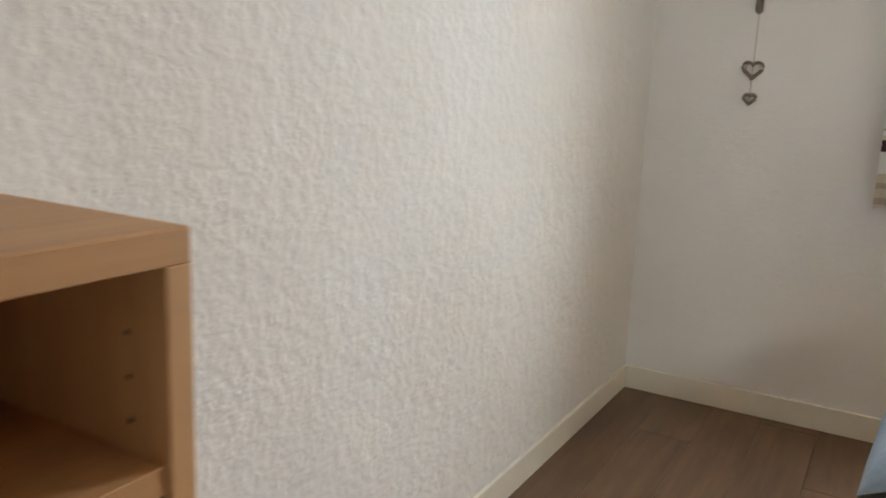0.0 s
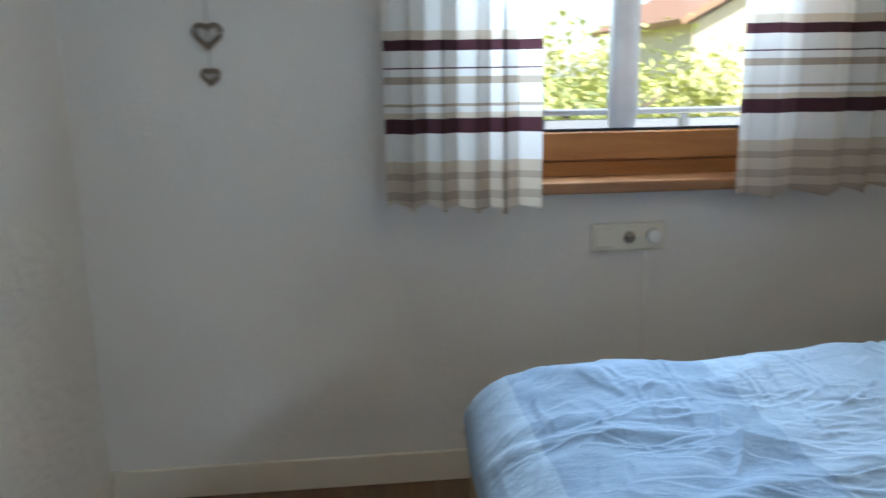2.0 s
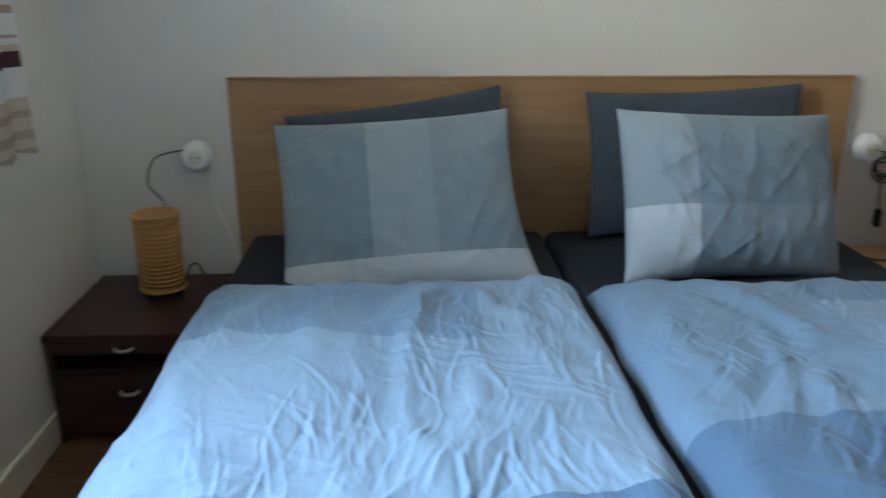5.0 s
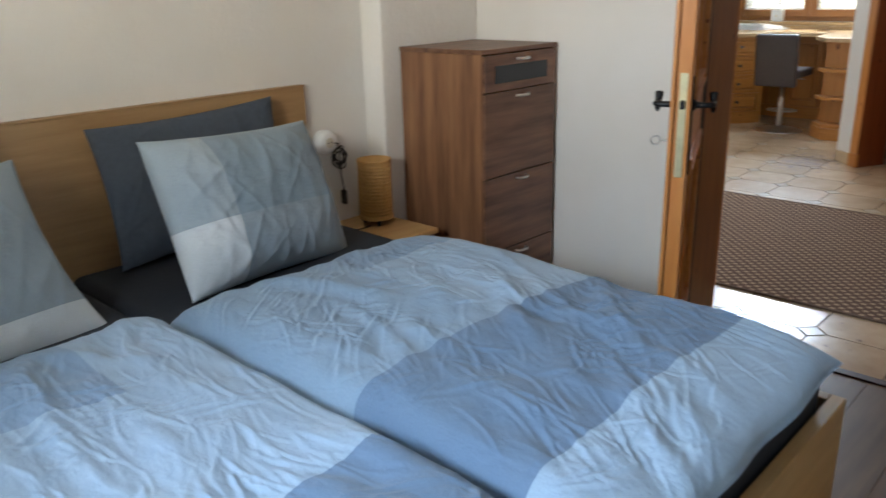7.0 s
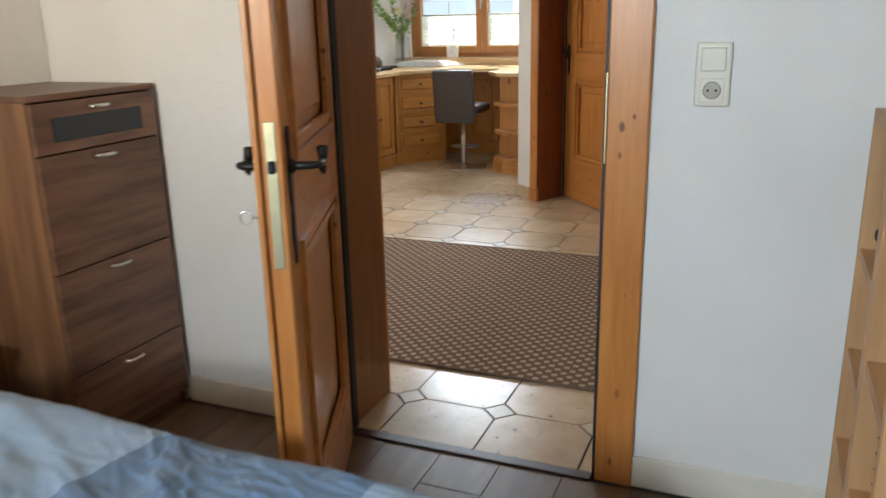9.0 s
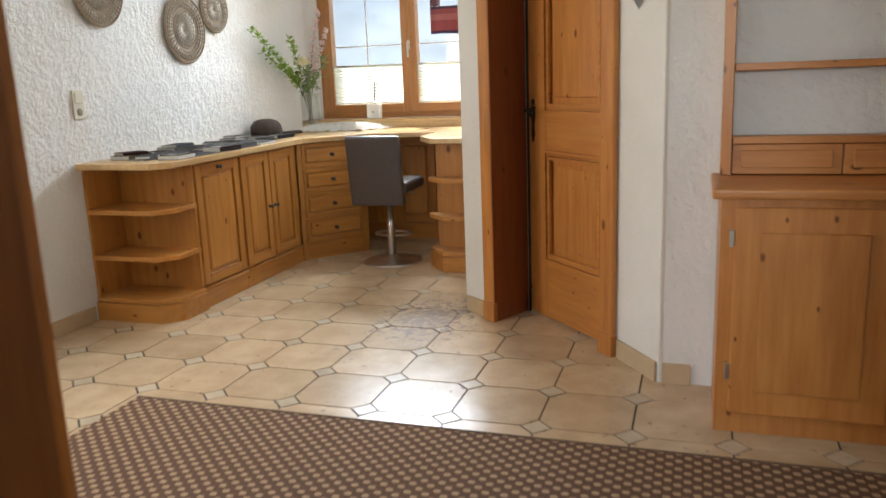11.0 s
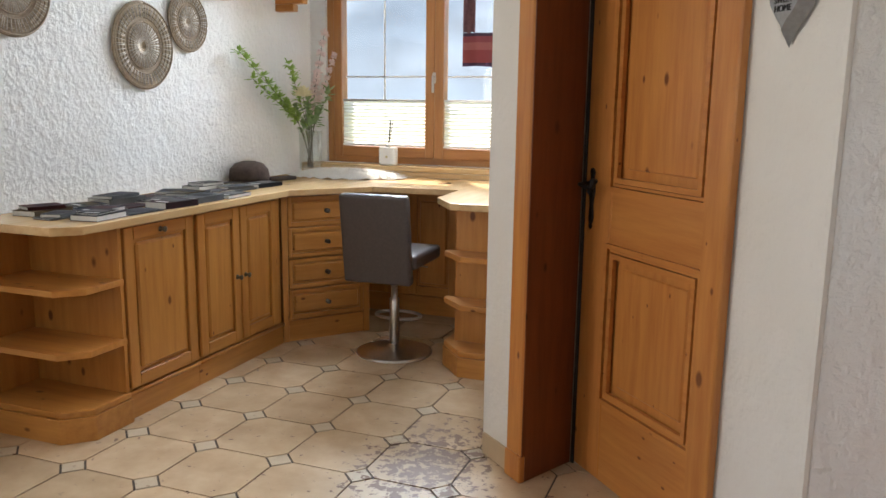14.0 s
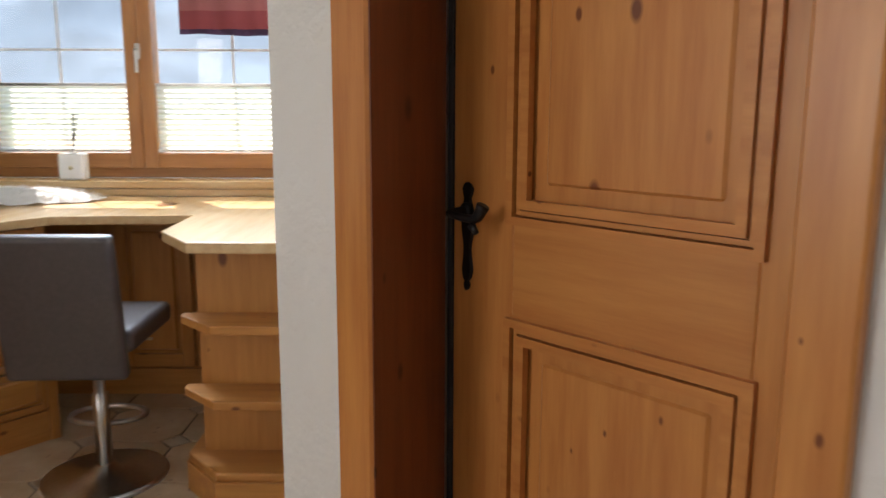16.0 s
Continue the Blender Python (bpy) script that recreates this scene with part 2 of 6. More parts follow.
def box(x0, x1, y0, y1, z0, z1, bev=0.0, bm=None, seg=1):
    own = bmesh.new()
    bmesh.ops.create_cube(own, size=1.0, matrix=Matrix.LocRotScale(((x0 + x1) / 2, (y0 + y1) / 2, (z0 + z1) / 2), None, (abs(x1 - x0), abs(y1 - y0), abs(z1 - z0))))
    if bev:
        bmesh.ops.bevel(own, geom=own.edges[:], offset=bev, segments=seg, affect="EDGES", profile=0.6)
    return merge(bm, own)


def merge(bm, own):
    if bm is None:
        return own
    vs = [bm.verts.new(v.co) for v in own.verts]
    own.verts.index_update()
    for f in own.faces:
        nf = bm.faces.new([vs[v.index] for v in f.verts])
        nf.smooth = f.smooth
    own.free()
    return bm


def prism(points, z0, z1, bev=0.0, bm=None):
    """An upright prism over a plan outline (counter-clockwise)."""
    own = bmesh.new()
    lo = [own.verts.new((x, y, z0)) for x, y in points]
    hi = [own.verts.new((x, y, z1)) for x, y in points]
    own.faces.new(lo[::-1])
    own.faces.new(hi)
    for i in range(len(lo)):
        j = (i + 1) % len(lo)
        own.faces.new((lo[i], lo[j], hi[j], hi[i]))
    bmesh.ops.recalc_face_normals(own, faces=own.faces[:])
    if bev:
        bmesh.ops.bevel(own, geom=own.edges[:], offset=bev, segments=2, affect="EDGES", profile=0.6)
    return merge(bm, own)


def lathe(profile, steps=24, bm=None, m=None):
    """A turned body round z from (radius, height) pairs."""
    own = bmesh.new()
    rings = []
    for r, z in profile:
        rings.append([own.verts.new((r * math.cos(2 * math.pi * k / steps), r * math.sin(2 * math.pi * k / steps), z)) for k in range(steps)])
    for a, c in zip(rings, rings[1:]):
        for k in range(steps):
            own.faces.new((a[k], a[(k + 1) % steps], c[(k + 1) % steps], c[k]))
    own.faces.new(rings[0][::-1])
    own.faces.new(rings[-1])
    bmesh.ops.recalc_face_normals(own, faces=own.faces[:])
    for f in own.faces:
        f.smooth = True
    if m:
        bmesh.ops.transform(own, matrix=m, verts=own.verts[:])
    return merge(bm, own)


def tube(points, radius, bm=None, steps=8, closed=False):
    """A round rod along points; radius may be one number or one per point."""
    own = bmesh.new()
    pts = [Vector(p) for p in points]
    rs = radius if isinstance(radius, (list, tuple)) else [radius] * len(pts)
    rings = []
    for i, p in enumerate(pts):
        a, c = pts[max(i - 1, 0)], pts[min(i + 1, len(pts) - 1)]
        d = (c - a).normalized()
        u = d.cross(Vector((0.13, 0.21, 1.0)) if abs(d.z) < 0.9 else Vector((1, 0.1, 0))).normalized()
        w = d.cross(u)
        rings.append([own.verts.new(p + rs[i] * (math.cos(2 * math.pi * k / steps) * u + math.sin(2 * math.pi * k / steps) * w)) for k in range(steps)])
    for a, c in zip(rings, rings[1:]):
        for k in range(steps):
            own.faces.new((a[k], a[(k + 1) % steps], c[(k + 1) % steps], c[k]))
    own.faces.new(rings[0][::-1])
    own.faces.new(rings[-1])
    bmesh.ops.recalc_face_normals(own, faces=own.faces[:])
    for f in own.faces:
        f.smooth = True
    return merge(bm, own)


def smooth_path(points, n=8):
    """Catmull-Rom through points."""
    p = [Vector(q) for q in points]
    p = [p[0] * 2 - p[1]] + p + [p[-1] * 2 - p[-2]]
    out = []
    for i in range(1, len(p) - 2):
        for k in range(n):
            t = k / n
            out.append(0.5 * (2 * p[i] + (p[i + 1] - p[i - 1]) * t + (2 * p[i - 1] - 5 * p[i] + 4 * p[i + 1] - p[i + 2]) * t * t + (3 * p[i] - p[i - 1] - 3 * p[i + 1] + p[i + 2]) * t ** 3))
    return out + [p[-2]]


def wall_with_openings(along, a0, a1, b0, b1, z1, openings, z0=0.0):
    """A wall along 'x' or 'y' from a0 to a1, b0..b1 thick, with through openings (a, a, z, z)."""
    bm = bmesh.new()

    def put(p, q, lo, hi):
        if q - p > 1e-4 and hi - lo > 1e-4:
            if along == "x":
                box(p, q, b0, b1, lo, hi, bm=bm)
            else:
                box(b0, b1, p, q, lo, hi, bm=bm)

    at = a0
    for p, q, lo, hi in sorted(openings):
        put(at, p, z0, z1)
        put(p, q, z0, lo)
        put(p, q, hi, z1)
        at = q
    put(at, a1, z0, z1)
    return bm

# ---- the rooms ----
XW, XE, YN, YH, CEIL = -0.457, 2.63, 3.44, -0.28, 2.42
HE, HS, HW = 3.92, -5.75, -1.0            # hall: east, south, west
CORNER, DIAG = Vector((1.97, -3.65, 0)), 138.7   # oblique hall wall: its south end and its turn


def diag(u, d=0.0):
    """A plan point u along the oblique wall and d behind its face."""
    q = CORNER + Matrix.Rotation(radians(DIAG), 3, "Z") @ Vector((u, d, 0))
    return q.x, q.y


W1 = (0.62, 1.60, 0.87, 2.05)             # bedroom window opening
W2 = (2.12, 3.80, 0.93, 2.12)             # window over the desk
structure(part("wall_north", wall_with_openings("x", -0.8, 2.95, YN, 3.74, CEIL, [W1]), M_WALL), "white plastered wall with the bedroom window", "wall")
structure(part("wall_west", box(-0.8, XW, 0.0, YN, 0, CEIL), M_ROUGH), "white wall of coarse trowelled plaster", "wall")
structure(part("wall_east", box(XE, 2.95, 0.0, YN, 0, CEIL), M_WALL), "white plastered wall behind the headboard", "wall")
structure(part("wall_pier", box(2.51, XE, 0.0, 0.60, 0, CEIL, 0.006), M_ROUGH), "narrow plastered pier in the bedroom corner", "wall")
structure(part("wall_south", wall_with_openings("x", HW - 0.3, 4.2, YH, 0.0, CEIL, [(0.58, 1.44, 0.0, 2.06)]), M_WALL), "white wall between bedroom and hall with a doorway", "wall")
structure(part("wall_hall_east", wall_with_openings("y", HS - 0.3, YH, HE, 4.2, CEIL, [(-1.95, -1.08, 0.9, 2.1)]), M_ROLL), "white hall wall of coarse roller plaster", "wall")
structure(part("wall_hall_south", wall_with_openings("x", 1.6, HE, HS - 0.3, HS, CEIL, [W2]), M_ROLL), "white hall wall with the window over the desk", "wall")
structure(part("wall_hall_side", box(1.72, 1.97, HS, -3.70, 0, CEIL), M_ROLL), "white plastered wall beside the desk", "wall")
NICHE = pose(1.625, -3.6866, 0, 0, 0, 132.9)      # doorway in the oblique wall: x along the leaf, y into the wall
bm = prism([(-0.208, -0.278), (0.061, -0.250), (-0.032, 0.008), (-0.08, 0.10), (-0.464, -0.04)], 0, CEIL)
prism([(0.745, -0.040), (0.804, -0.046), (1.115, -0.089), (1.127, -0.088), (1.132, -0.079), (1.108, 0.158), (0.745, 0.16)], 0, CEIL, 0, bm)
prism([(0.060, -0.249), (0.744, -0.040), (0.744, 0.16), (-0.031, 0.16), (-0.031, 0.009)], 2.07, CEIL, 0, bm)
structure(part("wall_oblique", bm, M_ROUGH, m=NICHE), "oblique white plaster wall with a panelled door", "wall")
ex, ey = diag(1.353, 0.062)
structure(part("wall_hall_west_return", box(HW, ex - 0.002, ey - 0.25, ey - 0.002, 0, CEIL), M_ROLL), "coarsely plastered hall wall behind the dresser", "wall")
structure(part("wall_hall_west", box(HW - 0.3, HW, -3.1, YH, 0, CEIL), M_ROLL), "plain white hall wall", "wall")
structure(part("ceiling_bedroom", box(-0.8, 2.95, 0.0, 3.74, CEIL, CEIL + 0.2), M_CEIL), "plain white bedroom ceiling", "ceiling")
structure(part("ceiling_hall", box(HW - 0.3, 4.2, HS - 0.3, -0.0, CEIL + 0.001, CEIL + 0.2), M_CEIL), "plain white hall ceiling", "ceiling")
floor_bed = structure(part("floor_bedroom", box(-0.8, 2.95, 0.0, 3.74, -0.12, -0.006), M_GROUT), "bedroom floor of brown laminate planks", "floor")
floor_hall = structure(part("floor_hall", box(HW - 0.3, 4.2, HS - 0.3, 0.0, -0.12, -0.004), M_GROUT), "hall floor of beige octagonal tiles with small square insets", "floor")


def skirting(name, x0, x1, y0, y1, h, material):
    structure(part(name, box(x0, x1, y0, y1, 0, h, 0.002), material), "cream skirting board along the wall", "skirting")


skirting("baseboard_north", XW + 0.014, 2.60, YN - 0.014, YN - 0.001, 0.095, M_SKIRT)
skirting("baseboard_west", XW + 0.001, XW + 0.014, 0.72, YN - 0.001, 0.095, M_SKIRT)
skirting("baseboard_south_a", XW + 0.002, 0.498, 0.001, 0.013, 0.095, M_SKIRT)
skirting("baseboard_south_b", 1.525, 2.06, 0.001, 0.013, 0.095, M_SKIRT)
M_TILESKIRT = plain("beige_tile_skirting", (0.56, 0.42, 0.27), 0.35, 0, 0.12, 12)
structure(part("baseboard_oblique_a", box(0.012, 0.195, -0.012, -0.001, 0, 0.085, 0.002), M_TILESKIRT, m=pose(CORNER.x, CORNER.y, 0, 0, 0, DIAG)), "beige tile skirting on the oblique wall", "skirting")
structure(part("baseboard_oblique_b", prism([(1.035, 0.114), (1.335, 0.041), (1.335, 0.053), (1.035, 0.126)], 0, 0.085, 0.002), M_TILESKIRT, m=pose(CORNER.x, CORNER.y, 0, 0, 0, DIAG)), "beige tile skirting on the oblique wall", "skirting")
structure(part("baseboard_return", box(0.80, ex - 0.004, ey - 0.001, ey + 0.011, 0, 0.085, 0.002), M_TILESKIRT), "beige tile skirting", "skirting")
structure(part("baseboard_hall_east", box(HE - 0.012, HE - 0.001, -3.05, YH - 0.01, 0, 0.085, 0.002), M_TILESKIRT), "beige tile skirting", "skirting")

# ---- windows ----


def sash(parent, x0, x1, z0, z1, y0, y1, rail, foot, bars, handle=None):
    s = part("sash", box(x0, x0 + rail, y0, y1, z0, z1, 0.004), FRAMEZ, parent)
    part("stile", box(x1 - rail, x1, y0, y1, z0, z1, 0.004), FRAMEZ, s)
    part("bottom_rail", box(x0 + rail, x1 - rail, y0 + 0.001, y1 - 0.001, z0, z0 + foot, 0.004), FRAMEW, s)
    part("top_rail", box(x0 + rail, x1 - rail, y0 + 0.001, y1 - 0.001, z1 - rail, z1, 0.004), FRAMEW, s)
    g = part("pane", box(x0 + rail, x1 - rail, (y0 + y1) / 2 - 0.004, (y0 + y1) / 2 + 0.004, z0 + foot, z1 - rail), M_GLASS, s, "clear window glass")
    g.visible_shadow = False
    for p, q, lo, hi in bars:
        part("glazing_bar", box(p, q, (y0 + y1) / 2 + 0.006, (y0 + y1) / 2 + 0.012, lo, hi), M_WHITE, s, "thin pale glazing bar")
    return s


win1 = structure(thing("window_1", pose(0, 0, 0), "", ""), "larch-framed bedroom window with a deep wooden sill", "window")
x0, x1, z0, z1 = W1
part("window_frame", box(x0, x0 + 0.05, 3.55, 3.62, z0 + 0.02, z1, 0.003), FRAMEZ, win1)
part("window_frame", box(x1 - 0.05, x1, 3.55, 3.62, z0 + 0.02, z1, 0.003), FRAMEZ, win1)
part("window_frame", box(x0 + 0.05, x1 - 0.05, 3.552, 3.62, z0 + 0.02, 0.945, 0.003), FRAMEW, win1)
part("window_frame", box(x0 + 0.05, x1 - 0.05, 3.552, 3.62, z1 - 0.05, z1, 0.003), FRAMEW, win1)
sash(win1, x0 + 0.052, x1 - 0.052, 0.948, z1 - 0.052, 3.535, 3.60, 0.07, 0.085, [(1.046, 1.054, 1.035, 1.95)])
part("gasket", box(x0 + 0.12, x1 - 0.12, 3.546, 3.552, 1.0335, 1.042), M_BLACK, win1)
part("window_sill", box(x0 - 0.05, x1 + 0.08, 3.40, 3.55, 0.868, 0.902, 0.008, seg=2), wood("sill_wood", (0.42, 0.22, 0.10), (0.30, 0.14, 0.06), "x", 1.0, 0, 0.3), win1, "varnished brown wooden sill")

win2 = structure(thing("window_2", pose(0, 0, 0), "", ""), "two-leaf larch window over the desk with pleated blinds", "window")
x0, x1, z0, z1 = W2
for a, c in ((x0, x0 + 0.055), (x1 - 0.055, x1)):
    part("window_frame", box(a, c, HS - 0.10, HS - 0.02, z0, z1, 0.003), FRAMEZ, win2)
part("window_frame", box(x0 + 0.055, x1 - 0.055, HS - 0.10, HS - 0.021, z0, z0 + 0.045, 0.003), FRAMEW, win2)
part("window_frame", box(x0 + 0.055, x1 - 0.055, HS - 0.10, HS - 0.021, z1 - 0.05, z1, 0.003), FRAMEW, win2)
MID = 3.010
M_BLIND = cloth_sheer("pleated_blind_cloth", [(0.0, (0.86, 0.86, 0.80)), (1.0, (0.86, 0.86, 0.80))], 0.75, 0.12)
for a, c in ((x0 + 0.057, MID - 0.001), (MID + 0.001, x1 - 0.057)):
    gm = (a + c) / 2
    sash(win2, a, c, z0 + 0.042, z1 - 0.052, HS - 0.085, HS + 0.0, 0.0615, 0.070, [(gm - 0.005, gm + 0.005, 1.06, 1.99), (a + 0.08, c - 0.08, 1.498, 1.508)])
    blind = part("pleated_blind", box(a + 0.065, c - 0.065, HS - 0.022, HS - 0.006, 1.342, 1.356, 0.002), M_STEEL, win2, "slim metal rail of the pleated blind")
    part("bottom_bar", box(a + 0.065, c - 0.065, HS - 0.022, HS - 0.006, 1.046, 1.060, 0.002), M_WHITE, blind)
    bm = bmesh.new()
    rows, prev = 24, None
    for k in range(rows + 1):
        z, y = 1.060 + (1.342 - 1.060) * k / rows, HS - (0.010 if k % 2 else 0.020)
        now = (bm.verts.new((a + 0.067, y, z)), bm.verts.new((c - 0.067, y, z)))
        if prev:
            bm.faces.new((prev[0], prev[1], now[1], now[0]))
        prev = now
    part("pleats", bm, M_BLIND, blind, "sheer white pleated cloth")
hd = part("handle", box(MID - 0.012, MID + 0.012, HS + 0.0, HS + 0.008, 1.46, 1.53, 0.003), M_STEEL, win2, "steel window handle")
part("lever", box(MID - 0.008, MID + 0.008, HS + 0.02, HS + 0.032, 1.40, 1.51, 0.004), M_STEEL, hd)
part("neck", lathe([(0.008, 0), (0.008, 0.026)], 12, m=pose(MID, HS + 0.006, 1.50, -90)), M_STEEL, hd)
part("window_sill", box(x0 - 0.03, HE - 0.002, -5.60, HS - 0.02, 0.895, 0.928, 0.006, seg=2), TOPW["x"], win2, "pale pine window board")
part("sill_apron", box(1.972, HE - 0.002, -5.615, -5.602, 0.862, 0.893, 0.002), TOPW["x"], win2)

# ---- doors ----


def moulding(bm, x0, x1, z0, z1, y, out, w=0.022, deep=0.008):
    """Four mitred bars round a panel; out is +1 or -1, the way it stands proud."""
    for rim, d, wide in ((0.0, deep, 0.30), (w * 0.36, deep * 0.25, 0.16), (w * 0.58, deep * 0.75, 0.34)):
        a, c = rim, w * wide + rim
        y2 = y + out * d
        pts = [(x0 + a, z0 + a), (x1 - a, z0 + a), (x1 - a, z1 - a), (x0 + a, z1 - a)]
        ins = [(x0 + c, z0 + c), (x1 - c, z0 + c), (x1 - c, z1 - c), (x0 + c, z1 - c)]
        for i in range(4):
            j = (i + 1) % 4
            quad = [pts[i], pts[j], ins[j], ins[i]]
            own = bmesh.new()
            lo = [own.verts.new((px, y - out * 0.006, pz)) for px, pz in quad]
            hi = [own.verts.new((px, y2, pz)) for px, pz in quad]
            own.faces.new(lo)
            own.faces.new(hi)
            for k in range(4):
                own.faces.new((lo[k], lo[(k + 1) % 4], hi[(k + 1) % 4], hi[k]))
            bmesh.ops.recalc_face_normals(own, faces=own.faces[:])
            merge(bm, own)


def panel_leaf(parent, w, h, t, wood_set, panels, stile=0.115, far=0.115):
    """A framed door leaf: stiles, rails between the panels, and raised panels with mouldings on both faces."""
    leaf = part("stile", box(0, stile, 0, t, 0.006, h, 0.003), wood_set["z"], parent)
    part("stile", box(w - far, w, 0, t, 0.006, h, 0.003), wood_set["z"], parent)
    edges = [0.006] + [e for p in panels for e in p] + [h]
    for k in range(0, len(edges), 2):
        part("rail", box(stile, w - far, 0.0006, t - 0.0006, edges[k], edges[k + 1], 0.002), wood_set["x"], parent)
    for lo, hi in panels:
        pan = part("panel", box(stile, w - far, t * 0.36, t * 0.64, lo, hi), wood_set["z"], parent)
        part("field", box(stile + 0.066, w - far - 0.066, t * 0.22, t * 0.78, lo + 0.066, hi - 0.066, 0.005), wood_set["z"], pan)
        bm = bmesh.new()
        moulding(bm, stile - 0.010, w - far + 0.010, lo - 0.010, hi + 0.010, t, 1, 0.052, 0.012)
        moulding(bm, stile - 0.010, w - far + 0.010, lo - 0.010, hi + 0.010, 0, -1, 0.052, 0.012)
        part("moulding", bm, wood_set["x"], pan)
    return leaf


def iron_handle(parent, x, z, y, out, side, k=1.0):
    """Wrought lever on a long waisted plate; side is the way the lever points along x."""
    own, rows = bmesh.new(), []
    prof = [(-0.185, 0.002), (-0.178, 0.007), (-0.168, 0.009), (-0.160, 0.005), (-0.150, 0.012), (-0.130, 0.016), (-0.105, 0.013), (-0.075, 0.010), (-0.050, 0.013),
            (-0.025, 0.018), (0.0, 0.0195), (0.025, 0.018), (0.045, 0.012), (0.058, 0.009), (0.070, 0.013), (0.084, 0.016), (0.095, 0.010), (0.100, 0.003)]
    for h_, w_ in prof:
        rows.append([own.verts.new((x + sx * w_, y + out * dy, z + h_ * k)) for sx, dy in ((-1, 0.0), (-0.72, 0.0055), (0.72, 0.0055), (1, 0.0))])
    for a, c in zip(rows, rows[1:]):
        for q in range(4):
            own.faces.new((a[q], a[(q + 1) % 4], c[(q + 1) % 4], c[q]))
    own.faces.new(rows[0])
    own.faces.new(rows[-1])
    bmesh.ops.recalc_face_normals(own, faces=own.faces[:])
    plate = part("handle_plate", own, M_IRON, parent, "black wrought-iron handle plate")
    pts = smooth_path([(x, y, z + 0.02), (x, y + out * 0.045, z + 0.02), (x + side * 0.014, y + out * 0.060, z + 0.02), (x + side * 0.048, y + out * 0.060, z + 0.016),
                       (x + side * 0.078, y + out * 0.058, z + 0.018), (x + side * 0.094, y + out * 0.056, z + 0.042)], 5)
    n = len(pts) - 1
    part("lever", tube(pts, [0.010 - 0.0025 * math.sin(math.pi * i / n) + 0.003 * max(0.0, i / n - 0.7) / 0.3 for i in range(n + 1)]), M_IRON, plate)
    part("rosette", lathe([(0.017, 0), (0.015, 0.006), (0.011, 0.010)], 16, m=pose(x, y + out * 0.004, z + 0.02, -90 * out)), M_IRON, plate)
    part("lever_end", tube([(x + side * 0.066, y + out * 0.058, z + 0.004), (x + side * 0.080, y + out * 0.058, z - 0.010)], [0.009, 0.005]), M_IRON, plate)
    return plate


door1 = structure(thing("door_1", pose(1.412, 0.075, 0, 0, 0, 112.6), "", ""), "pine panelled door standing open into the bedroom", "door")
PANELS = [(0.22, 0.84), (1.03, 1.84)]
panel_leaf(door1, 0.76, 2.03, 0.042, PINE, PANELS)
part("rebate", box(0.745, 0.773, -0.012, -0.001, 0.012, 2.035, 0.002), PINE["z"], door1)
iron_handle(door1, 0.705, 1.0, 0.042, 1, -1)
iron_handle(door1, 0.705, 1.0, 0.0, -1, -1)
part("lock_plate", box(0.76, 0.7625, 0.010, 0.032, 0.82, 1.115, 0.001), M_BRASS, door1, "pale brass lock plate on the door edge")
part("latch", box(0.76, 0.771, 0.014, 0.028, 1.015, 1.04, 0.003), M_IRON, door1)
key = part("key", tube([(0.705, -0.004, 0.915), (0.705, -0.04, 0.915)], 0.003), M_STEEL, door1, "steel key in the lock")
ring = [(0.705, -0.052 + 0.013 * math.cos(a * math.pi / 8), 0.915 + 0.013 * math.sin(a * math.pi / 8)) for a in range(17)]
part("bow", tube(ring, 0.0025), M_STEEL, key)

# Lining pine, darker and redder than the casing; its colour carries the reveal's shade.
SHADED_LINING = wood("brown_shaded_lining_pine", (0.36, 0.140, 0.036), (0.23, 0.080, 0.021), "z", 0.9, 9.0, 0.36)
RED_SHADED_LINING = wood("red_shaded_lining_pine", (0.26, 0.074, 0.022), (0.17, 0.044, 0.014), "z", 0.9, 11.0, 0.36)
frame1 = structure(thing("door_frame_1", pose(0, 0, 0), "", ""), "pine door lining and casing of the bedroom doorway", "door frame")
for a, c, p, q in ((0.58, 0.61, 0.495, 0.600), (1.41, 1.44, 1.412, 1.52)):
    part("lining", box(a, c, YH + 0.001, -0.001, 0, 2.06, 0.002), SHADED_LINING, frame1)
    part("casing", box(p, q, 0.001, 0.02, 0, 2.13, 0.004), PINE["z"], frame1)
    part("casing", box(p, q, YH - 0.02, YH - 0.001, 0, 2.13, 0.004), PINE["z"], frame1)
part("head_lining", box(0.61, 1.41, YH + 0.001, -0.001, 2.03, 2.06, 0.002), PINE["x"], frame1)
part("head_casing", box(0.619, 1.401, 0.001, 0.019, 2.035, 2.13, 0.004), PINE["x"], frame1)
part("head_casing", box(0.619, 1.401, YH - 0.019, YH - 0.001, 2.035, 2.13, 0.004), PINE["x"], frame1)
# Black strips stand in for the shade in the rebate and hinge gap.
part("gap_strip", box(0.6005, 0.6105, -0.0005, 0.007, 0, 2.03), M_BLACK, frame1, "narrow black strip in the dark gap by the door")
part("gap_strip", box(1.4015, 1.4098, -0.034, -0.006, 0, 2.03), M_BLACK, frame1, "narrow black strip in the dark gap by the door")
part("strike_plate", box(0.6003, 0.6045, 0.0072, 0.022, 0.93, 1.16, 0.001), M_BRASS, frame1, "brass strike plate")
part("threshold", box(0.612, 1.408, -0.012, 0.028, -0.004, 0.006, 0.002), WENGE, frame1, "dark wooden threshold strip")

